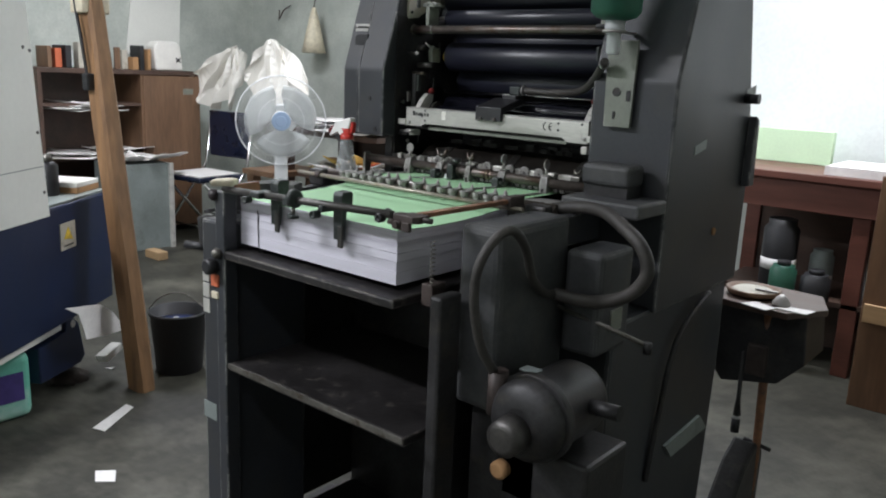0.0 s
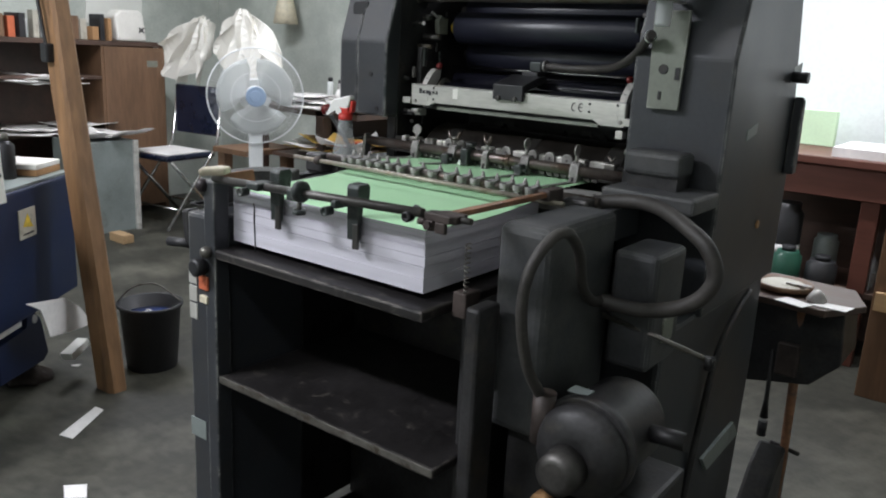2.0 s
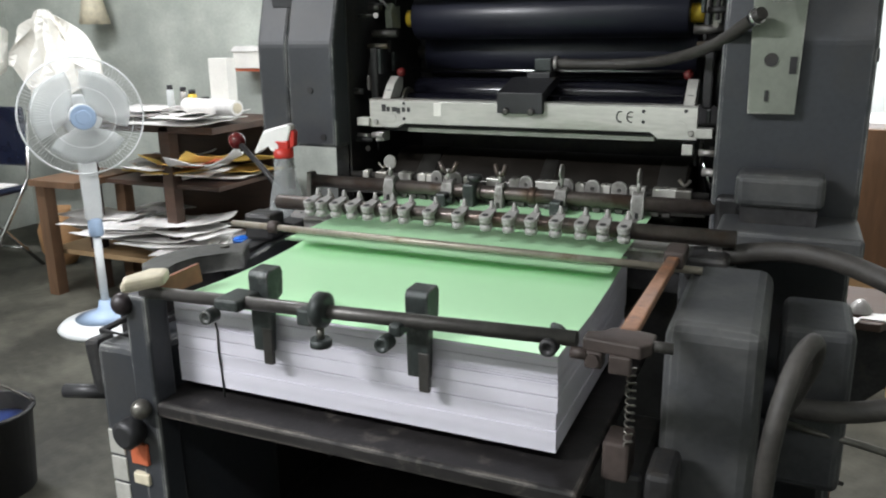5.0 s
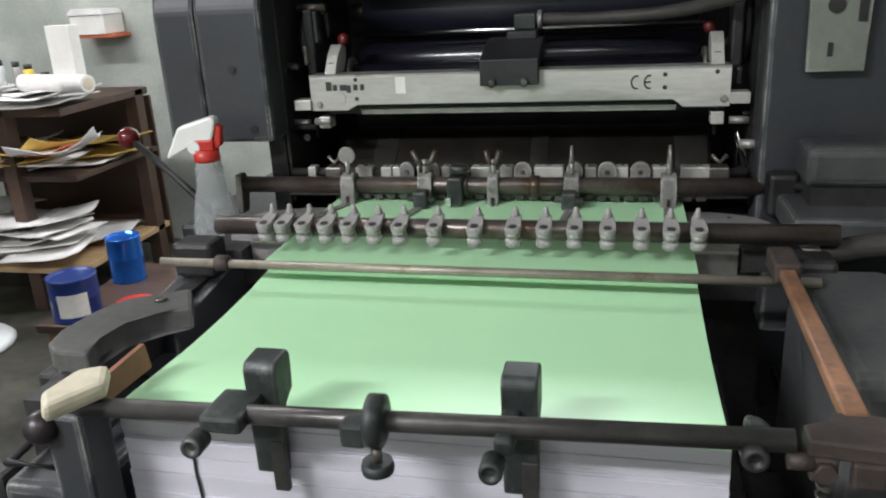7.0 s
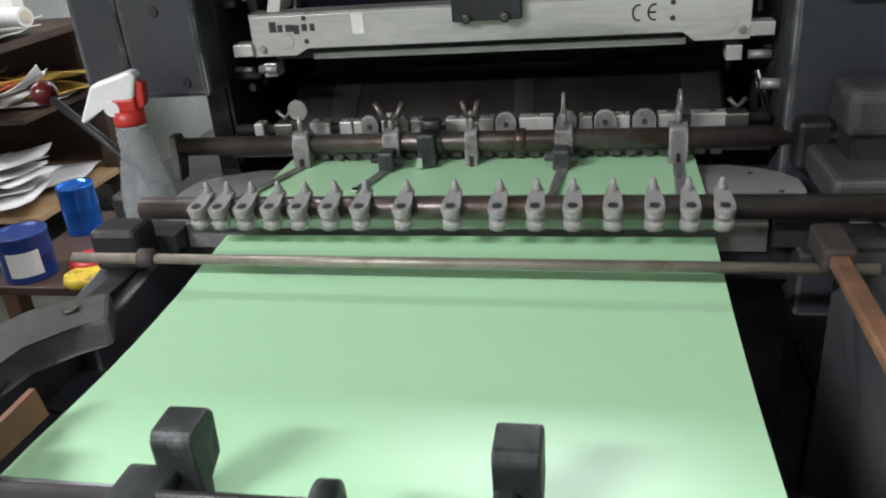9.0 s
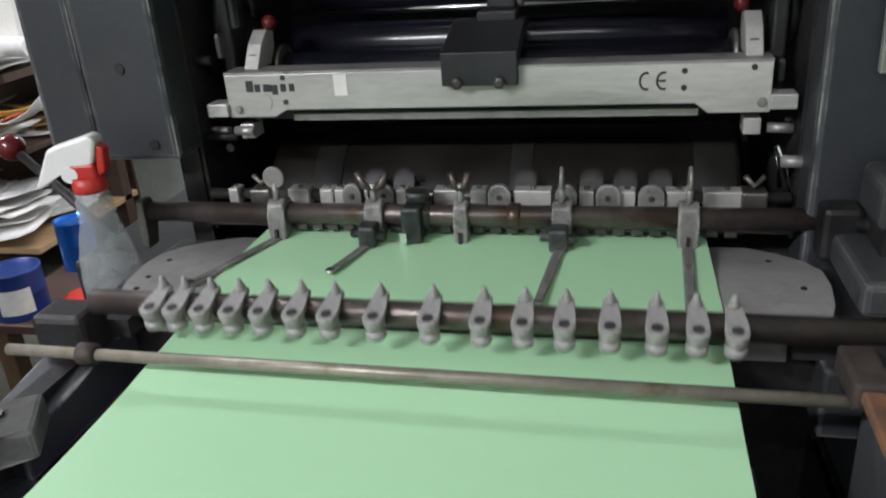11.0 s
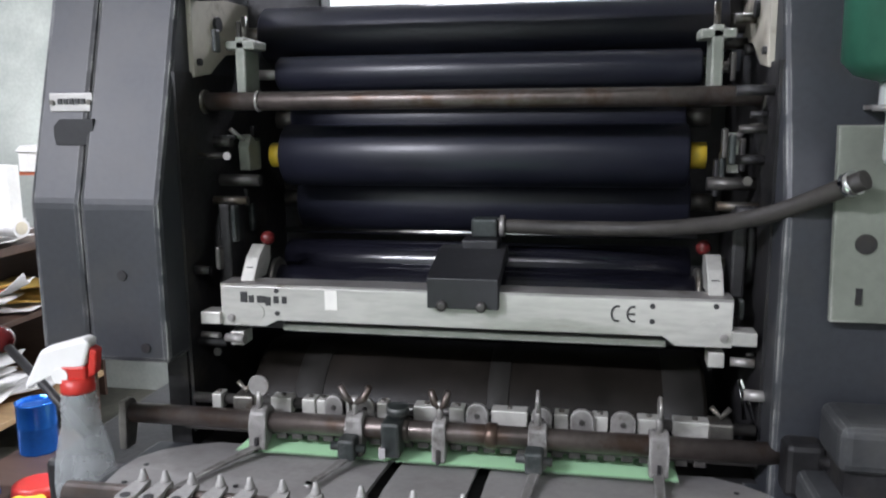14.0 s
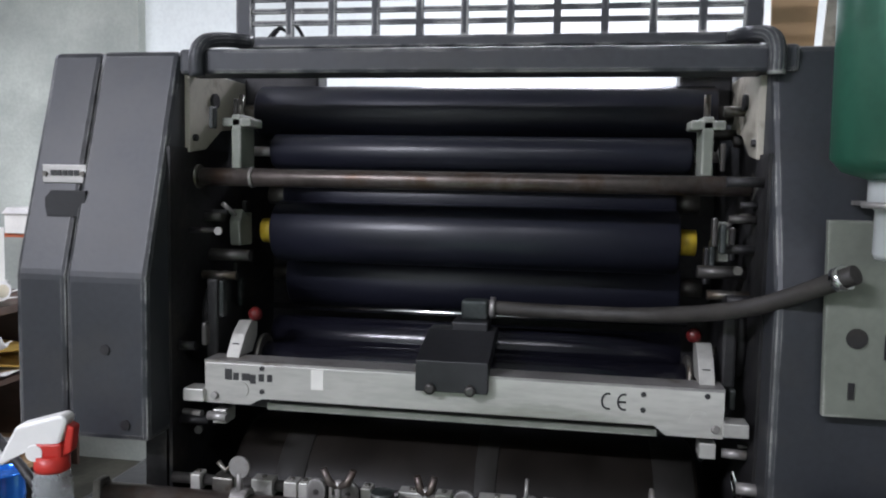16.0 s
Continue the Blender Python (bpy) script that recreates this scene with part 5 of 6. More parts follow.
part("back", box(B(), (RX0, RX1), (RY1, RY1 + 0.015), (0.1, 0.8)), WOOD_DARK, rk)


def sheet_heap(name, x0, x1, y0, y1, z, n, mat, label, seed, curl=0.03, step=0.0075):
    """Loose sheets of paper, turned this way and that, with lifted corners."""
    rg = random.Random(seed)
    heap = thing(name, ((x0 + x1) / 2, (y0 + y1) / 2, z), label, "paper")
    for k in range(n):
        b = B()
        cx, cy = rg.uniform(x0 + 0.1, x1 - 0.1), rg.uniform(y0 + 0.08, y1 - 0.08)
        w, d, a = rg.uniform(0.14, 0.24), rg.uniform(0.1, 0.16), rg.uniform(-0.5, 0.5)
        zz = z + 0.003 + k * step
        grid = []
        c1, c2 = rg.uniform(0, curl), rg.uniform(-0.3 * curl, curl)
        for i in range(6):
            row = []
            for j in range(5):
                u, v = i / 5 * 2 - 1, j / 4 * 2 - 1
                x, y = cx + w * u * math.cos(a) - d * v * math.sin(a), cy + w * u * math.sin(a) + d * v * math.cos(a)
                row.append(b.verts.new((x, y, zz + c1 * max(0, u) ** 3 + max(0, c2) * max(0, -v) ** 2 * abs(u) + 0.004 * math.sin(3 * u + 5 * v + k))))
            grid.append(row)
        for i in range(5):
            for j in range(4):
                b.faces.new((grid[i][j], grid[i + 1][j], grid[i + 1][j + 1], grid[i][j + 1])).smooth = True
        g = bmesh.ops.extrude_face_region(b, geom=b.faces[:])
        for v in [e for e in g["geom"] if isinstance(e, bmesh.types.BMVert)]:
            v.co.z += 0.004
        part("sheet", b, mat if isinstance(mat, bpy.types.Material) else mat[k % len(mat)], heap)
    return heap


sheet_heap("paper_heap", -2.7, -1.83, 2.12, 2.6, 0.842, 12, PAPER_DIRTY, "loose white papers heaped on the table top", 11, 0.02, 0.0055)
sheet_heap("paper_heap", -2.65, -1.93, 2.1, 2.6, 0.572, 15, (PAPER_DIRTY, PAPER_DIRTY, PAPER_DIRTY, CARD, YEL_PAPER), "loose white and ochre papers on the middle shelf", 12, 0.03, 0.005)
sheet_heap("paper_heap", -2.8, -1.95, 2.05, 2.6, 0.215, 26, PAPER_DIRTY, "loose white papers heaped on the bottom shelf", 13, 0.03, 0.0065)
sheet_heap("paper_heap", -2.3, -1.84, 2.06, 2.35, 0.655, 3, (YEL_PAPER, ORANGE, PAPER_DIRTY), "ochre and red card hanging off the shelf", 21, 0.06)
lone("white_carton", box(B(), (-1.96, -1.86), (2.2, 2.26), (0.93, 1.14), 0.002), STICKER, "narrow white carton standing upright", "carton")
rl = thing("paper_roll", (-1.78, 2.15, 0.93), "rolled sheet of white paper on the table", "paper roll")
part("roll", rod(B(), (-2.1, 2.2, 0.935), (-1.76, 2.12, 0.935), 0.033, 20), PAPER_DIRTY, rl)
part("roll_end", rod(B(), (-1.762, 2.1205, 0.935), (-1.757, 2.119, 0.935), 0.022, 16), CREAM_BLOCK, rl)
for jx, jy, r, h, mat in ((-2.15, 2.3, 0.02, 0.09, YELLOW), (-2.22, 2.32, 0.018, 0.1, BARE_STEEL), (-2.06, 2.28, 0.022, 0.06, BLACK_PL), (-2.28, 2.3, 0.017, 0.11, GLASS)):
    jr = thing("small_jar", (jx, jy, 0.91), "small jar standing among the papers", "jar", "jars on the table")
    part("body", lathe(B(), [(r, 0), (r, h * 0.75), (r * 0.7, h * 0.8)], (jx, jy, 0.905), 16), mat, jr)
    part("lid", lathe(B(), [(r * 0.8, h * 0.8), (r * 0.8, h)], (jx, jy, 0.905), 16), BLACK_PL, jr)
wbx = thing("wall_box", (-2.3, 3.05, 1.05), "white carton on an orange wall bracket", "box")
part("carton", box(B(), (-2.4, -2.22), (2.94, 3.095), (1.062, 1.15), 0.003), STICKER, wbx)
part("lid", prism(B(), [(-2.41, 1.15), (-2.21, 1.15), (-2.23, 1.175), (-2.38, 1.18)], "y", 2.93, 3.09, 0.003), PAPER_DIRTY, wbx)
part("bracket", box(B(), (-2.41, -2.19), (2.95, 3.1), (1.045, 1.061), 0.002), ORANGE, wbx)

# low wooden bench with ink tins
bench = thing("low_bench", (-1.35, 1.55, 0), "low brown wooden bench with ink tins", "bench")
part("top", box(B(), (-1.5, -0.98), (1.32, 1.85), (0.32, 0.345), 0.003), WOOD_DARK, bench)
for lx, ly in ((-1.48, 1.34), (-1.05, 1.34), (-1.48, 1.78), (-1.05, 1.78)):
    part("leg", box(B(), (lx, lx + 0.05), (ly, ly + 0.05), (0, 0.32), 0.003), WOOD_MID, bench)
for cx, cy, r, h, mat, lab in ((-1.41, 1.4, 0.07, 0.13, CAN_NAVY, "navy blue ink tin with a pale label"), (-1.435, 1.7, 0.055, 0.15, CAN_BLUE, "shiny blue metal ink tin")):
    tin = thing("ink_tin", (cx, cy, 0.345), lab, "tin", "ink tins")
    part("can", lathe(B(), [(r, 0), (r, 0.004), (r * 0.985, 0.008), (r * 0.985, h * 0.5), (r, h * 0.52), (r * 0.985, h * 0.54), (r * 0.985, h - 0.006), (r * 1.01, h), (r * 0.9, h), (r * 0.88, h - 0.008)], (cx, cy, 0.345), 32), mat, tin)
    if mat is CAN_NAVY:
        lb = B()
        vs = [[lb.verts.new((cx + r * 1.005 * math.cos(radians(a)), cy + r * 1.005 * math.sin(radians(a)), 0.345 + zz)) for zz in (0.02, 0.09)] for a in range(-95, -20, 8)]
        for a, b2 in zip(vs, vs[1:]):
            lb.faces.new((a[0], b2[0], b2[1], a[1]))
        part("label", lb, PAPER_DIRTY, tin)
lone("red_saucer", lathe(B(), [(0.06, 0), (0.065, 0.006), (0.06, 0.03), (0.045, 0.035)], (-1.25, 1.45, 0.345), 26), SPRAY_RED, "glossy red tin saucer on the bench", "saucer")
lone("yellow_saucer", lathe(B(), [(0.05, 0), (0.055, 0.01), (0.05, 0.025)], (-1.22, 1.36, 0.345), 24), YELLOW, "yellow plastic saucer on the bench", "saucer")
lone("yellow_dish", lathe(B(), [(0.05, 0), (0.07, 0.02), (0.065, 0.022)], (-1.18, 1.75, 0.345), 24), YEL_PAPER, "small yellow dish with white paste", "dish")

# ---------------------------------------------------------------- west side
sh = thing("storage_cabinet", (-4.1, 1.8, 0), "open brown wooden cabinet crammed with papers", "cabinet")
part("top", box(B(), (-4.28, -3.9), (1.2, 2.34), (1.11, 1.14), 0.003), WOOD_DARK, sh)
part("side", box(B(), (-4.28, -3.9), (1.2, 1.225), (0, 1.11), 0.002), WOOD_DARK, sh)
part("side", box(B(), (-4.28, -3.9), (2.31, 2.335), (0, 1.11), 0.002), WOOD_MID, sh)
part("door", box(B(), (-3.92, -3.898), (1.9, 2.31), (0.05, 1.105), 0.002), WOOD_MID, sh)
part("divider", box(B(), (-4.28, -3.91), (1.885, 1.905), (0, 1.11), 0.002), WOOD_MID, sh)
part("back", box(B(), (-4.295, -4.28), (1.2, 2.335), (0, 1.11)), WOOD_DARK, sh)
for z in (0.9, 0.55, 0.2):
    part("shelf", box(B(), (-4.28, -3.91), (1.225, 1.885), (z, z + 0.02), 0.002), WOOD_DARK, sh)
part("green_sticker", box(B(), (-3.898, -3.896), (2.2, 2.28), (0.98, 1.02)), GREEN_GREY, sh)
sheet_heap("paper_heap", -4.2, -3.86, 1.24, 1.88, 0.865, 7, PAPER_DIRTY, "stained white papers sagging out of the cabinet", 14, 0.02)
sheet_heap("paper_heap", -4.2, -3.86, 1.24, 1.88, 0.572, 5, PAPER_DIRTY, "stained white papers on the cabinet shelf", 15, 0.02)
rgc = random.Random(9)
for k in range(14):
    y = 1.3 + k * 0.052
    mat = rgc.choice((CARD, CAN_NAVY, ORANGE, WOOD_MID, BLACK_PL, GLASS, CREAM_PAINT))
    h, w = rgc.uniform(0.07, 0.17), rgc.uniform(0.02, 0.045)
    lone("small_box", box(B(), (-4.15 + rgc.uniform(0, 0.12), -3.99 + rgc.uniform(-0.03, 0.05)), (y, y + w), (1.1405, 1.14 + h), 0.003), mat, "small jumbled box on top of the cabinet", "box", "boxes on the cabinet")
wc = thing("white_sack", (-4.0, 2.15, 1.14), "white printed plastic sack standing on the cabinet", "sack")
part("sack", prism(B(), [(2.04, 1.1405), (2.25, 1.1405), (2.23, 1.31), (2.2, 1.34), (2.06, 1.34), (2.02, 1.3)], "x", -4.08, -3.96, 0.015), STICKER, wc)
for k in range(2):
    part("printed_mark", tube(B(), [(-3.9585, 2.19, 1.2 + 0.03 * k), (-3.9585, 2.225, 1.23 - 0.03 * k)], 0.005, 6), INK, wc)
lone("hanging_sheet", prism(B(), [(2.0, 1.25), (2.42, 1.2), (2.46, 1.9), (2.1, 2.0)], "x", -4.296, -4.288), WHITE_BOARD, "pale plastic sheet hanging on the wall", "sheet")
gc = thing("tin_cabinet", (-3.75, 1.7, 0), "grey green tin cabinet with papers on top", "cabinet")
part("carcass", box(B(), (-3.85, -3.5), (1.5, 1.84), (0.0, 0.56), 0.004), FRAME_GREY, gc)
part("corner_post", box(B(), (-3.5, -3.48), (1.82, 1.85), (0, 0.56), 0.002), ALU, gc)
sheet_heap("paper_heap", -3.85, -3.5, 1.5, 1.88, 0.562, 4, PAPER_DIRTY, "few papers on the tin cabinet", 16, 0.06)
lone("wall_sheet", box(B(), (-4.298, -4.292), (0.6, 1.15), (0.6, 1.25)), CREAM_PAINT, "yellowed paper sheet pinned to the wall", "paper")

# folding chair
ch = placed("folding_chair", pose(-3.55, 2.12, 0, 0, 0, 186), "chrome folding chair with navy vinyl seat", "chair")
part("seat", box(B(), (-0.2, 0.2), (-0.2, 0.2), (0.43, 0.465), 0.014), SEAT_BLUE, ch)
# White paper on the seat, which also paints in the vinyl's glare.
part("seat_paper_glare", box(B(), (-0.17, 0.18), (-0.17, 0.17), (0.466, 0.472)), PAPER_DIRTY, ch)
part("backrest", box(B(), (-0.2, 0.2), (-0.25, -0.225), (0.56, 0.88), 0.01), SEAT_BLUE, ch)
for s in (-1, 1):
    part("front_leg", tube(B(), [(s * 0.21, -0.26, 0.86), (s * 0.21, -0.2, 0.5), (s * 0.21, 0.22, 0.0)], 0.011, 10), CHROME, ch)
    part("back_leg", tube(B(), [(s * 0.19, 0.16, 0.43), (s * 0.19, -0.24, 0.0)], 0.011, 10), CHROME, ch)
part("stretcher", rod(B(), (-0.21, 0.12, 0.12), (0.21, 0.12, 0.12), 0.008, 10), CHROME, ch)
part("stretcher", rod(B(), (-0.19, -0.14, 0.12), (0.19, -0.14, 0.12), 0.008, 10), CHROME, ch)


def rag(name, peak, feet, depth, label):
    """A cloth hung up by one point, falling in folds."""
    peak, rg = Vector(peak), random.Random(len(label) + int(abs(peak[0]) * 100))
    feet = [Vector(f) for f in feet]
    fine = []
    for p, q in zip(feet, feet[1:]):
        fine += [p, p.lerp(q, 0.33) + Vector((0, 0, rg.uniform(-0.04, 0.05))), p.lerp(q, 0.67) + Vector((0, 0, rg.uniform(-0.05, 0.03)))]
    feet = fine + [feet[-1]]
    top = [peak + Vector((0.13 * (j / (len(feet) - 1) - 0.5), 0, -0.05 * abs(j / (len(feet) - 1) - 0.45) - rg.uniform(0, 0.02))) for j in range(len(feet))]
    fold = [depth * rg.uniform(0.15, 0.5) * (1 if (j // 2) % 2 else -1) for j in range(len(feet))]
    b = B()
    rows = 12
    grid = []
    for i in range(rows + 1):
        f = i / rows
        row = []
        for j, ft in enumerate(feet):
            p = top[j].lerp(ft, f)
            p.z += 0.05 * math.sin(math.pi * f) * math.sin(j * 1.3)
            p.y += fold[j] * f ** 0.7 + 0.02 * math.sin(7 * f + j * 1.9)
            p.x += 0.014 * math.sin(j * 2.1 + f * 6)
            row.append(b.verts.new(p))
        grid.append(row)
    for i in range(rows):
        for j in range(len(feet) - 1):
            b.faces.new((grid[i][j], grid[i][j + 1], grid[i + 1][j + 1], grid[i + 1][j]))
    g = bmesh.ops.extrude_face_region(b, geom=b.faces[:])
    for v in [e for e in g["geom"] if isinstance(e, bmesh.types.BMVert)]:
        v.co.y += 0.006
    return lone(name, b, CLOTH, label, "cloth", "hung cloths")


rag("hung_cloth", (-3.08, 2.35, 1.385), [(-3.36, 2.35, 1.1), (-3.3, 2.35, 0.95), (-3.15, 2.35, 0.9), (-3.0, 2.35, 0.93), (-2.85, 2.35, 0.98), (-2.76, 2.35, 1.13)], 0.1, "crumpled white cloth hanging from a peak")
rag("hung_cloth", (-3.47, 2.33, 1.335), [(-4.05, 2.33, 1.05), (-3.98, 2.33, 0.93), (-3.8, 2.33, 0.9), (-3.66, 2.33, 0.93), (-3.5, 2.33, 0.92), (-3.4, 2.33, 1.2)], 0.1, "crumpled white cloth hanging from a peak")
lone("paper_cone", wavy(lathe(B(), [(0.09, 0.0), (0.06, 0.13), (0.03, 0.26), (0.012, 0.32)], (-3.41, 2.98, 1.31), 20), 0, random.Random(2), 0.003), CREAM_BLOCK, "cream paper cone hanging on the wall", "cone")
lone("wall_hook", tube(B(), [(-3.41, 2.98, 1.63), (-3.41, 3.0, 1.72), (-3.41, 3.1, 1.74)], 0.005, 8), DULL_STEEL, "small dark wall hook", "hook")
lone("wall_hook", tube(B(), [(-3.85, 3.02, 1.62), (-3.83, 3.0, 1.55), (-3.8, 3.02, 1.62), (-3.82, 3.1, 1.66)], 0.006, 8), RUST_DARK, "bent rusty wall hook", "hook")


# wooden post, bucket, blue machine, jerrycan
pst = thing("wooden_post", (-1.47, 0.45, 0), "rough brown timber post with a cable", "post")
pb2, rings = B(), []
rgp = random.Random(4)
for k in range(12):
    z = k * 0.25
    cx, cy = -1.47 - 0.172 * z, 0.45
    rings.append([pb2.verts.new((cx + sx * 0.047 + rgp.uniform(-0.004, 0.004), cy + sy * 0.035 + rgp.uniform(-0.004, 0.004), z)) for sx, sy in ((-1, -0.7), (-0.7, -1), (0.7, -1), (1, -0.7), (1, 0.7), (0.7, 1), (-0.7, 1), (-1, 0.7))])
for a, b in zip(rings, rings[1:]):
    for k in range(8):
        pb2.faces.new((a[k], a[(k + 1) % 8], b[(k + 1) % 8], b[k]))
pb2.faces.new(rings[0][::-1])
pb2.faces.new(rings[-1])
part("post", pb2, WOOD_POST, pst)
part("cable", tube(B(), curve_pts([(-1.8, 0.4, 2.0), (-1.75, 0.395, 1.55), (-1.69, 0.4, 1.25), (-1.66, 0.4, 1.12)], 6), 0.006, 8), BLACK_PL, pst)
part("white_clamp", box(B(), (-1.76, -1.67), (0.395, 0.5), (1.37, 1.43), 0.006), CREAM_BLOCK, pst)
part("junction_clip", box(B(), (-1.69, -1.65), (0.39, 0.42), (1.1, 1.16), 0.005), BLACK_PL, pst)

bk = thing("bucket", (-1.52, 0.63, 0), "black plastic bucket with blue water and a wire handle", "bucket")
part("shell", lathe(B(), [(0.085, 0.0), (0.09, 0.004), (0.108, 0.235), (0.117, 0.24), (0.117, 0.25), (0.105, 0.248), (0.1, 0.2), (0.01, 0.19)], (-1.55, 0.66, 0), 32), BLACK_PL, bk)
part("water", lathe(B(), [(0.099, 0.2), (0.01, 0.2005)], (-1.55, 0.66, 0), 32), CAN_NAVY, bk)
part("rag", wavy(ball(B(), (-1.5, 0.62, 0.215), 0.022, 12), 0, random.Random(3), 0.006), STICKER, bk)
part("handle", tube(B(), curve_pts([(-1.63, 0.58, 0.25), (-1.6, 0.62, 0.3), (-1.54, 0.68, 0.315), (-1.47, 0.74, 0.25)], 6), 0.003, 8), DULL_STEEL, bk)

bm_ = placed("blue_machine", Matrix(((-0.59, -0.81, 0, -1.62), (0.81, -0.59, 0, 0.277), (0, 0, 1, 0), (0, 0, 0, 1))), "dark blue painted steel machine with a white back panel", "machine")
part("body", box(B(), (-0.75, 0.31), (0.0, 0.6), (0.28, 0.705), 0.008), BLUE_PAINT, bm_)
part("top_slab", box(B(), (-0.75, 0.32), (0.01, 0.62), (0.705, 0.715), 0.002), FRAME_GREY, bm_)
part("white_strip", box(B(), (-0.75, -0.05), (0.02, 0.06), (0.25, 0.31), 0.003), WHITE_BOARD, bm_)
base_box = part("base_box", prism(B(), [(-0.2, 0.1), (0.07, 0.08), (0.105, 0.1), (0.07, 0.24), (0.02, 0.285), (-0.01, 0.285), (-0.02, 0.23), (-0.2, 0.23)], "y", 0.02, 0.25, 0.006), BLUE_PAINT, bm_)
part("button", lathe(B(), [(0.014, -0.004), (0.016, 0.002)], (0.025, 0.02, 0.25), 18, "y"), BADGE, base_box)
part("leg", box(B(), (-0.5, -0.42), (0.05, 0.12), (0, 0.1), 0.004), PRESS_DARK, bm_)
part("leg", box(B(), (0.15, 0.23), (0.3, 0.4), (0, 0.29), 0.004), PRESS_DARK, bm_)
part("leg", box(B(), (-0.7, -0.62), (0.3, 0.4), (0, 0.29), 0.004), PRESS_DARK, bm_)
fl = part("paper_flap", prism(B(), [(-0.207, 0.385), (0.022, 0.332), (0.12, 0.27), (0.19, 0.2), (0.17, 0.18), (0.04, 0.205), (-0.084, 0.232), (-0.13, 0.34)], "y", -0.09, -0.085), PAPER_DIRTY, bm_, "white sheet drooping over the front")
part("white_ledge", prism(B(), [(0.02, 0.13), (0.15, 0.14), (0.17, 0.11), (0.04, 0.1)], "y", -0.1, -0.06, 0.003), WHITE_BOARD, bm_)
lbl = part("warning_label", box(B(), (-0.06, 0.04), (-0.004, 0.001), (0.545, 0.64)), CREAM_PAINT, bm_, "cream warning label")
part("warning_triangle", prism(B(), [(-0.04, 0.585), (0.02, 0.575), (-0.01, 0.625)], "y", -0.0052, -0.0042), YELLOW, lbl)
part("illegible_bar", box(B(), (-0.04, 0.02), (-0.0052, -0.0042), (0.556, 0.562)), INK, lbl)
pan = part("white_panel", prism(B(), [(-0.75, 0.69), (-0.129, 0.684), (-0.19, 1.4), (-0.23, 1.9), (-0.75, 1.9)], "y", -0.01, -0.002, 0.001), WHITE_BOARD, bm_, "tall white painted panel")
part("seam", box(B(), (-0.74, -0.15), (-0.0108, -0.009), (0.855, 0.858)), FRAME_GREY, pan)
for u, z in ((-0.155, 0.77), (-0.17, 0.97), (-0.185, 1.23), (-0.22, 1.24)):
    part("screw", lathe(B(), [(0.005, -0.003), (0.006, 0.0)], (u, -0.01, z), 10, "y"), DARK_ROD, pan)
bot = placed("dark_bottle", bm_.matrix_basis @ pose(0.1, 0.12, 0.7155), "dark plastic bottle standing on the blue machine", "bottle")
part("body", lathe(B(), [(0.033, 0), (0.035, 0.005), (0.035, 0.11), (0.02, 0.125)], (0, 0, 0), 24), BLACK_PL, bot)
part("cap", lathe(B(), [(0.018, 0.125), (0.018, 0.15)], (0, 0, 0), 18), DULL_STEEL, bot)
tray2 = placed("paper_bundle", bm_.matrix_basis @ pose(0.24, 0.12, 0.7155), "bundle of white papers on the blue machine", "paper")
part("bundle", box(B(), (-0.09, 0.075), (-0.08, 0.08), (0, 0.022), 0.003), CARD, tray2)
part("sheet", box(B(), (-0.09, 0.075), (-0.08, 0.08), (0.0225, 0.04), 0.003), STICKER, tray2)

jc = placed("jerrycan", pose(-1.595, -0.06, 0, 0, 0, 90), "aqua plastic jerrycan with a purple label", "jerrycan")
part("can", box(B(), (-0.13, 0.13), (-0.09, 0.09), (0.0, 0.235), 0.03, 4), JERRY, jc)
part("shoulder", prism(B(), [(-0.11, 0.227), (0.11, 0.227), (0.06, 0.262), (-0.06, 0.262)], "y", -0.07, 0.07, 0.01), JERRY, jc)
part("cap", lathe(B(), [(0.028, 0.262), (0.03, 0.266), (0.03, 0.285), (0.026, 0.289)], (0, 0, 0), 20), STICKER, jc)
part("label", box(B(), (-0.09, 0.1), (-0.0925, -0.0895), (0.07, 0.17)), PURPLE, jc)
for mm, pts in enumerate(([(-1.27, 0.155), (-1.22, 0.17), (-1.33, 0.335), (-1.37, 0.33)], [(-0.93, -0.01), (-0.89, 0.03), (-0.95, 0.065), (-0.99, 0.02)], [(-1.75, 0.45), (-1.72, 0.46), (-1.73, 0.48)])):
    lone("paper_scrap", prism(B(), pts, "z", 0.0015, 0.0035), PAPER_DIRTY, "torn white paper scrap on the dirty floor", "paper", "scraps on the floor")
lone("floor_rag", wavy(lathe(B(), [(0.08, 0.0), (0.07, 0.02), (0.04, 0.035), (0.01, 0.04)], (-1.75, 0.3, 0.0), 18), 0, random.Random(8), 0.012), RUST_DARK, "dark brown oily rag lying on the floor", "rag")
lone("wood_offcut", box(B(), (-3.35, -3.2), (1.55, 1.62), (0, 0.05), 0.004), WOOD_PLY, "pale wood offcut on the floor", "wood")
lone("brown_jar", lathe(B(), [(0.06, 0), (0.11, 0.08), (0.12, 0.2), (0.09, 0.28), (0.06, 0.3), (0.07, 0.32)], (-3.3, 2.45, 0), 26), CARD, "round brown earthenware jar behind the chair", "jar")
lone("wooden_stand", box(box(box(B(), (-2.9, -2.84), (2.0, 2.06), (0, 0.55)), (-2.7, -2.64), (2.3, 2.36), (0, 0.55)), (-2.92, -2.62), (1.98, 2.38), (0.55, 0.58)), WOOD_MID, "plain brown wooden stool behind the fan", "stool")


# ---------------------------------------------------------------- what moves
CYCLE, FIRST = 0.6535, 11.3


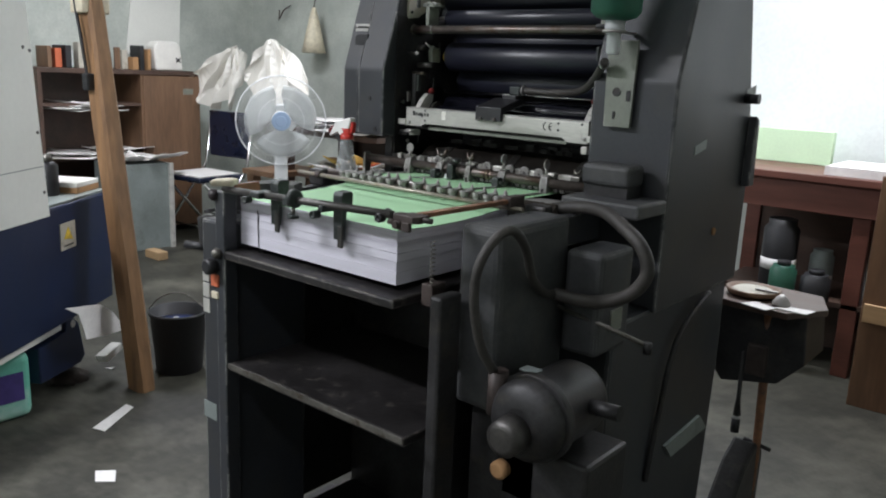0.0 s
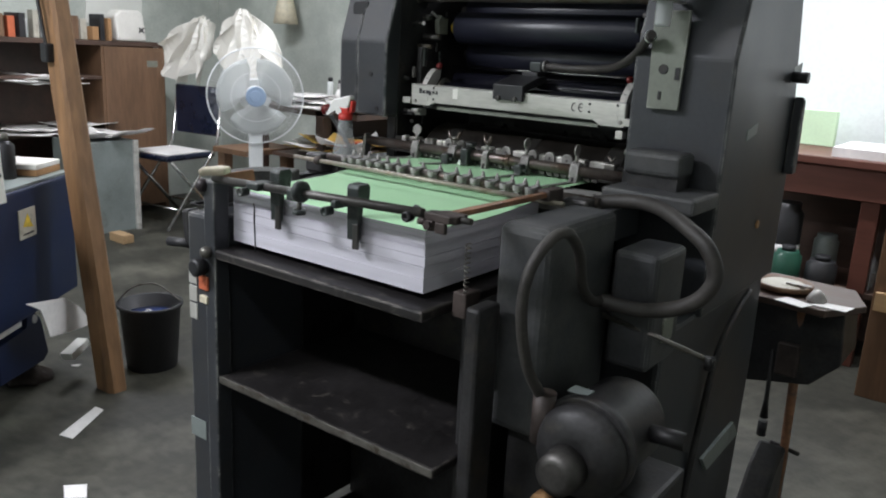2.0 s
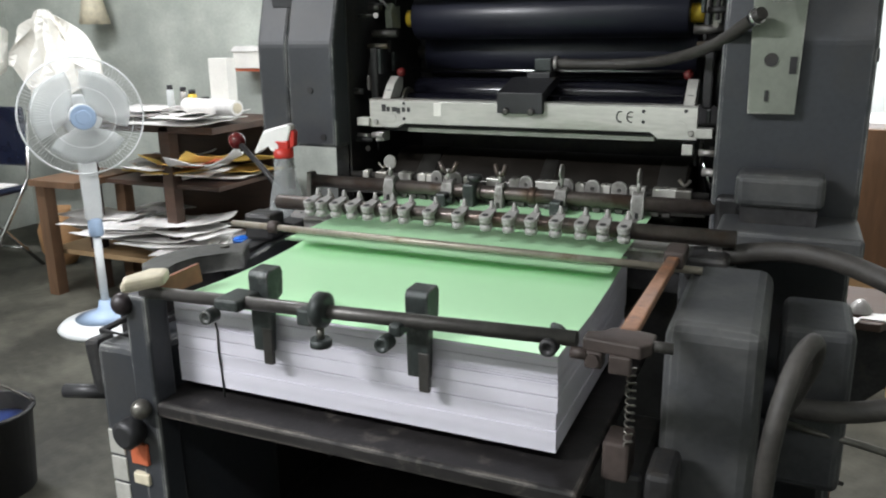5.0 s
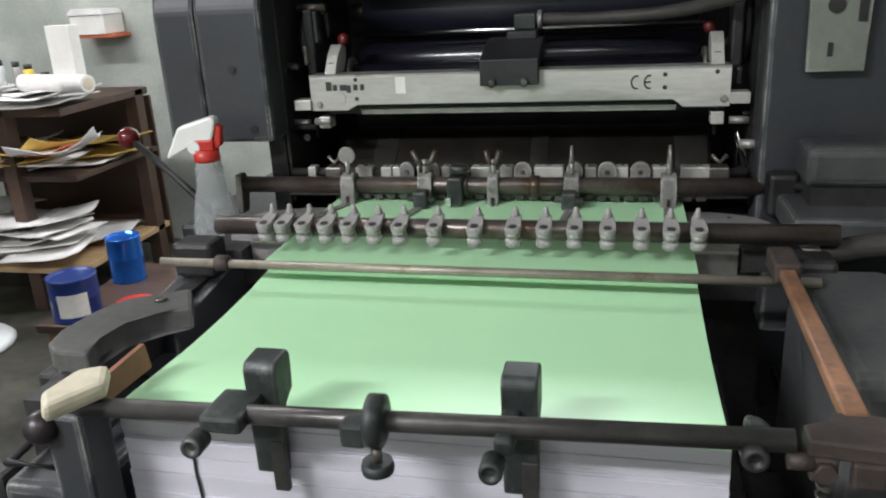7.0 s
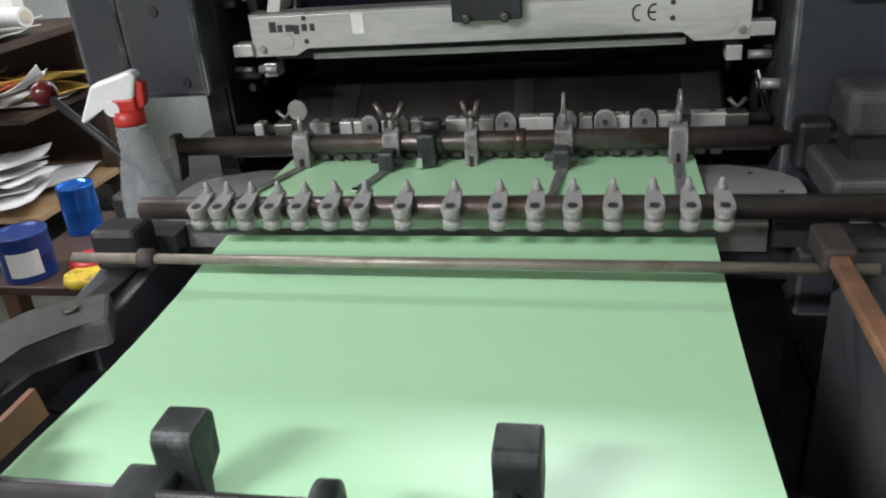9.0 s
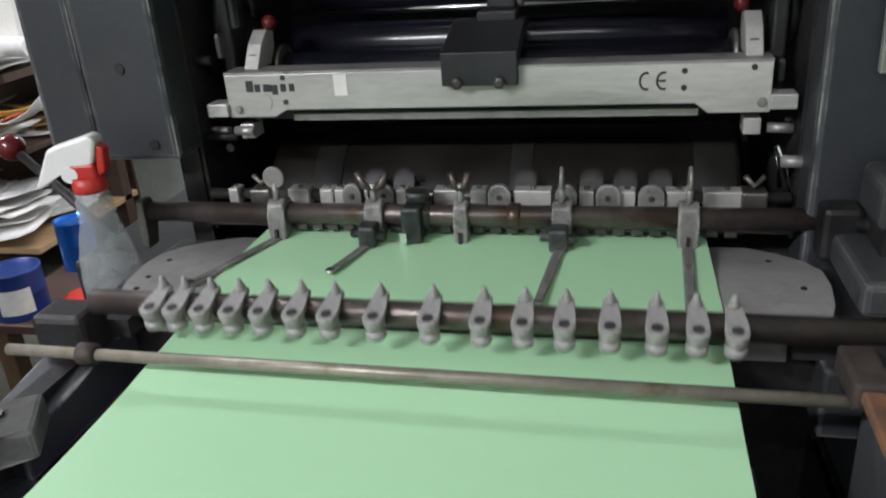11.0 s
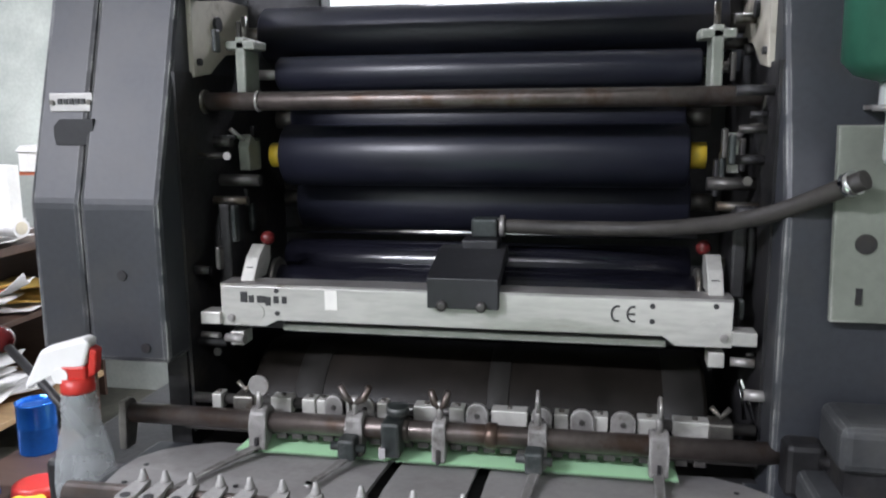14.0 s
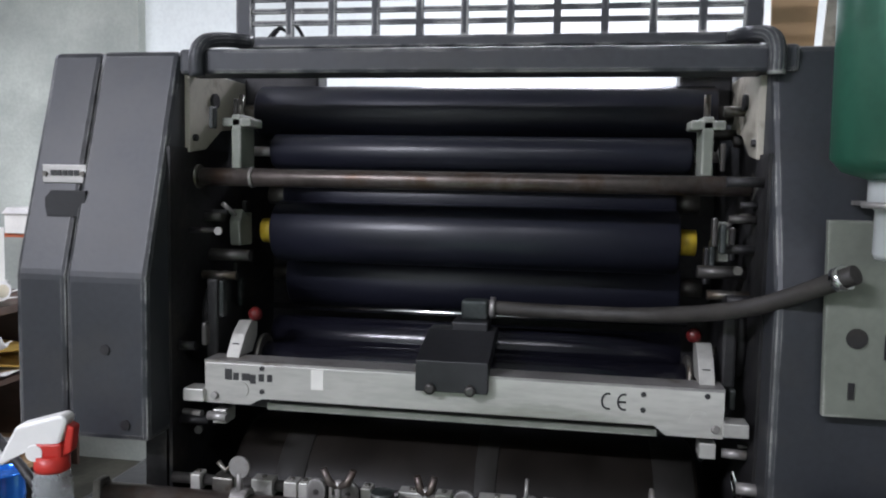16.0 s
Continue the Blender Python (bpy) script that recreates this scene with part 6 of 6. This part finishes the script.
def sheet_rows(start, n):
    """Poses of one sheet: it lies on the pile, slides up the feed board, waits at the stop and is drawn into the press."""
    z0, zb, ze = PILE_TOP + 0.0012 + 0.00003 * (26 - n), board_z(0.42) + 0.0012, 0.5 + 0.0004 * n
    steps = ((0.0, 0.0, z0 - 0.0072, 0), (0.08, 0.005, z0 - 0.004, 0.9), (0.12, 0.03, z0 - 0.001, 2.5), (0.19, 0.17, z0 + 0.011, 1.8), (0.26, 0.275, z0 + 0.0165, 0.4), (0.4, 0.36, zb, 0), (0.595, 0.36, zb, 0), (0.64, 0.4, zb, 0), (0.735, 0.50, zb - 0.004, -1), (0.87, 0.6, zb - 0.03, -1), (1.0, 0.6, ze, 0))
    rows = [(start + d, pose(0, s, z, rx)) for d, s, z, rx in steps if 0 <= start + d <= 16]
    return rows


def motions():
    bar_steps = ((0.0, 0.985, 4), (0.1, 0.991, 0), (0.2, 0.989, 14), (0.3, 0.986, 14), (0.3667, 0.976, 20), (0.4667, 0.963, 2), (0.5667, 0.967, 8))
    rows, k = [], -18
    while FIRST + k * CYCLE < 16.0:
        for d, z, turn in bar_steps:
            t = FIRST + k * CYCLE + d
            if 0 <= t <= 16:
                rows.append((t, pose(0, SUCK.y - 0.3, z, 0.6 * turn)))
        k += 1
    rows = [(0.0, rows[0][1])] + [r for r in rows if 0.02 < r[0] < 15.98] + [(16.0, rows[-1][1])]
    walk(suck, rows)
    rows = []
    for n in range(0, 121):
        t = n * 4 / 30
        rows.append((t, pose(0, CYL_Y - 0.3, CYL_Z, -55 - 360 * (t - 12.35) / CYCLE)))
    walk(cyl, rows)
    k = -18
    for ob in sheets:
        start = FIRST + k * CYCLE
        rows = sheet_rows(start, k + 18)
        if rows[0][0] > 0:
            rows = [(0.0, rows[0][1])] + rows
        if rows[-1][0] < 16:
            rows = rows + [(16.0, rows[-1][1])]
        walk(ob, rows)
        k += 1


sheets = []
for _k in range(-18, 8):
    _b = box(B(), (PX0, PX1), (0.006, PLEN), (0.0, 0.00006))
    sheets.append(lone("paper_sheet", _b, PAPER_G, "light green printed sheet fed from the pile", "paper sheet", "sheets being fed"))
motions()
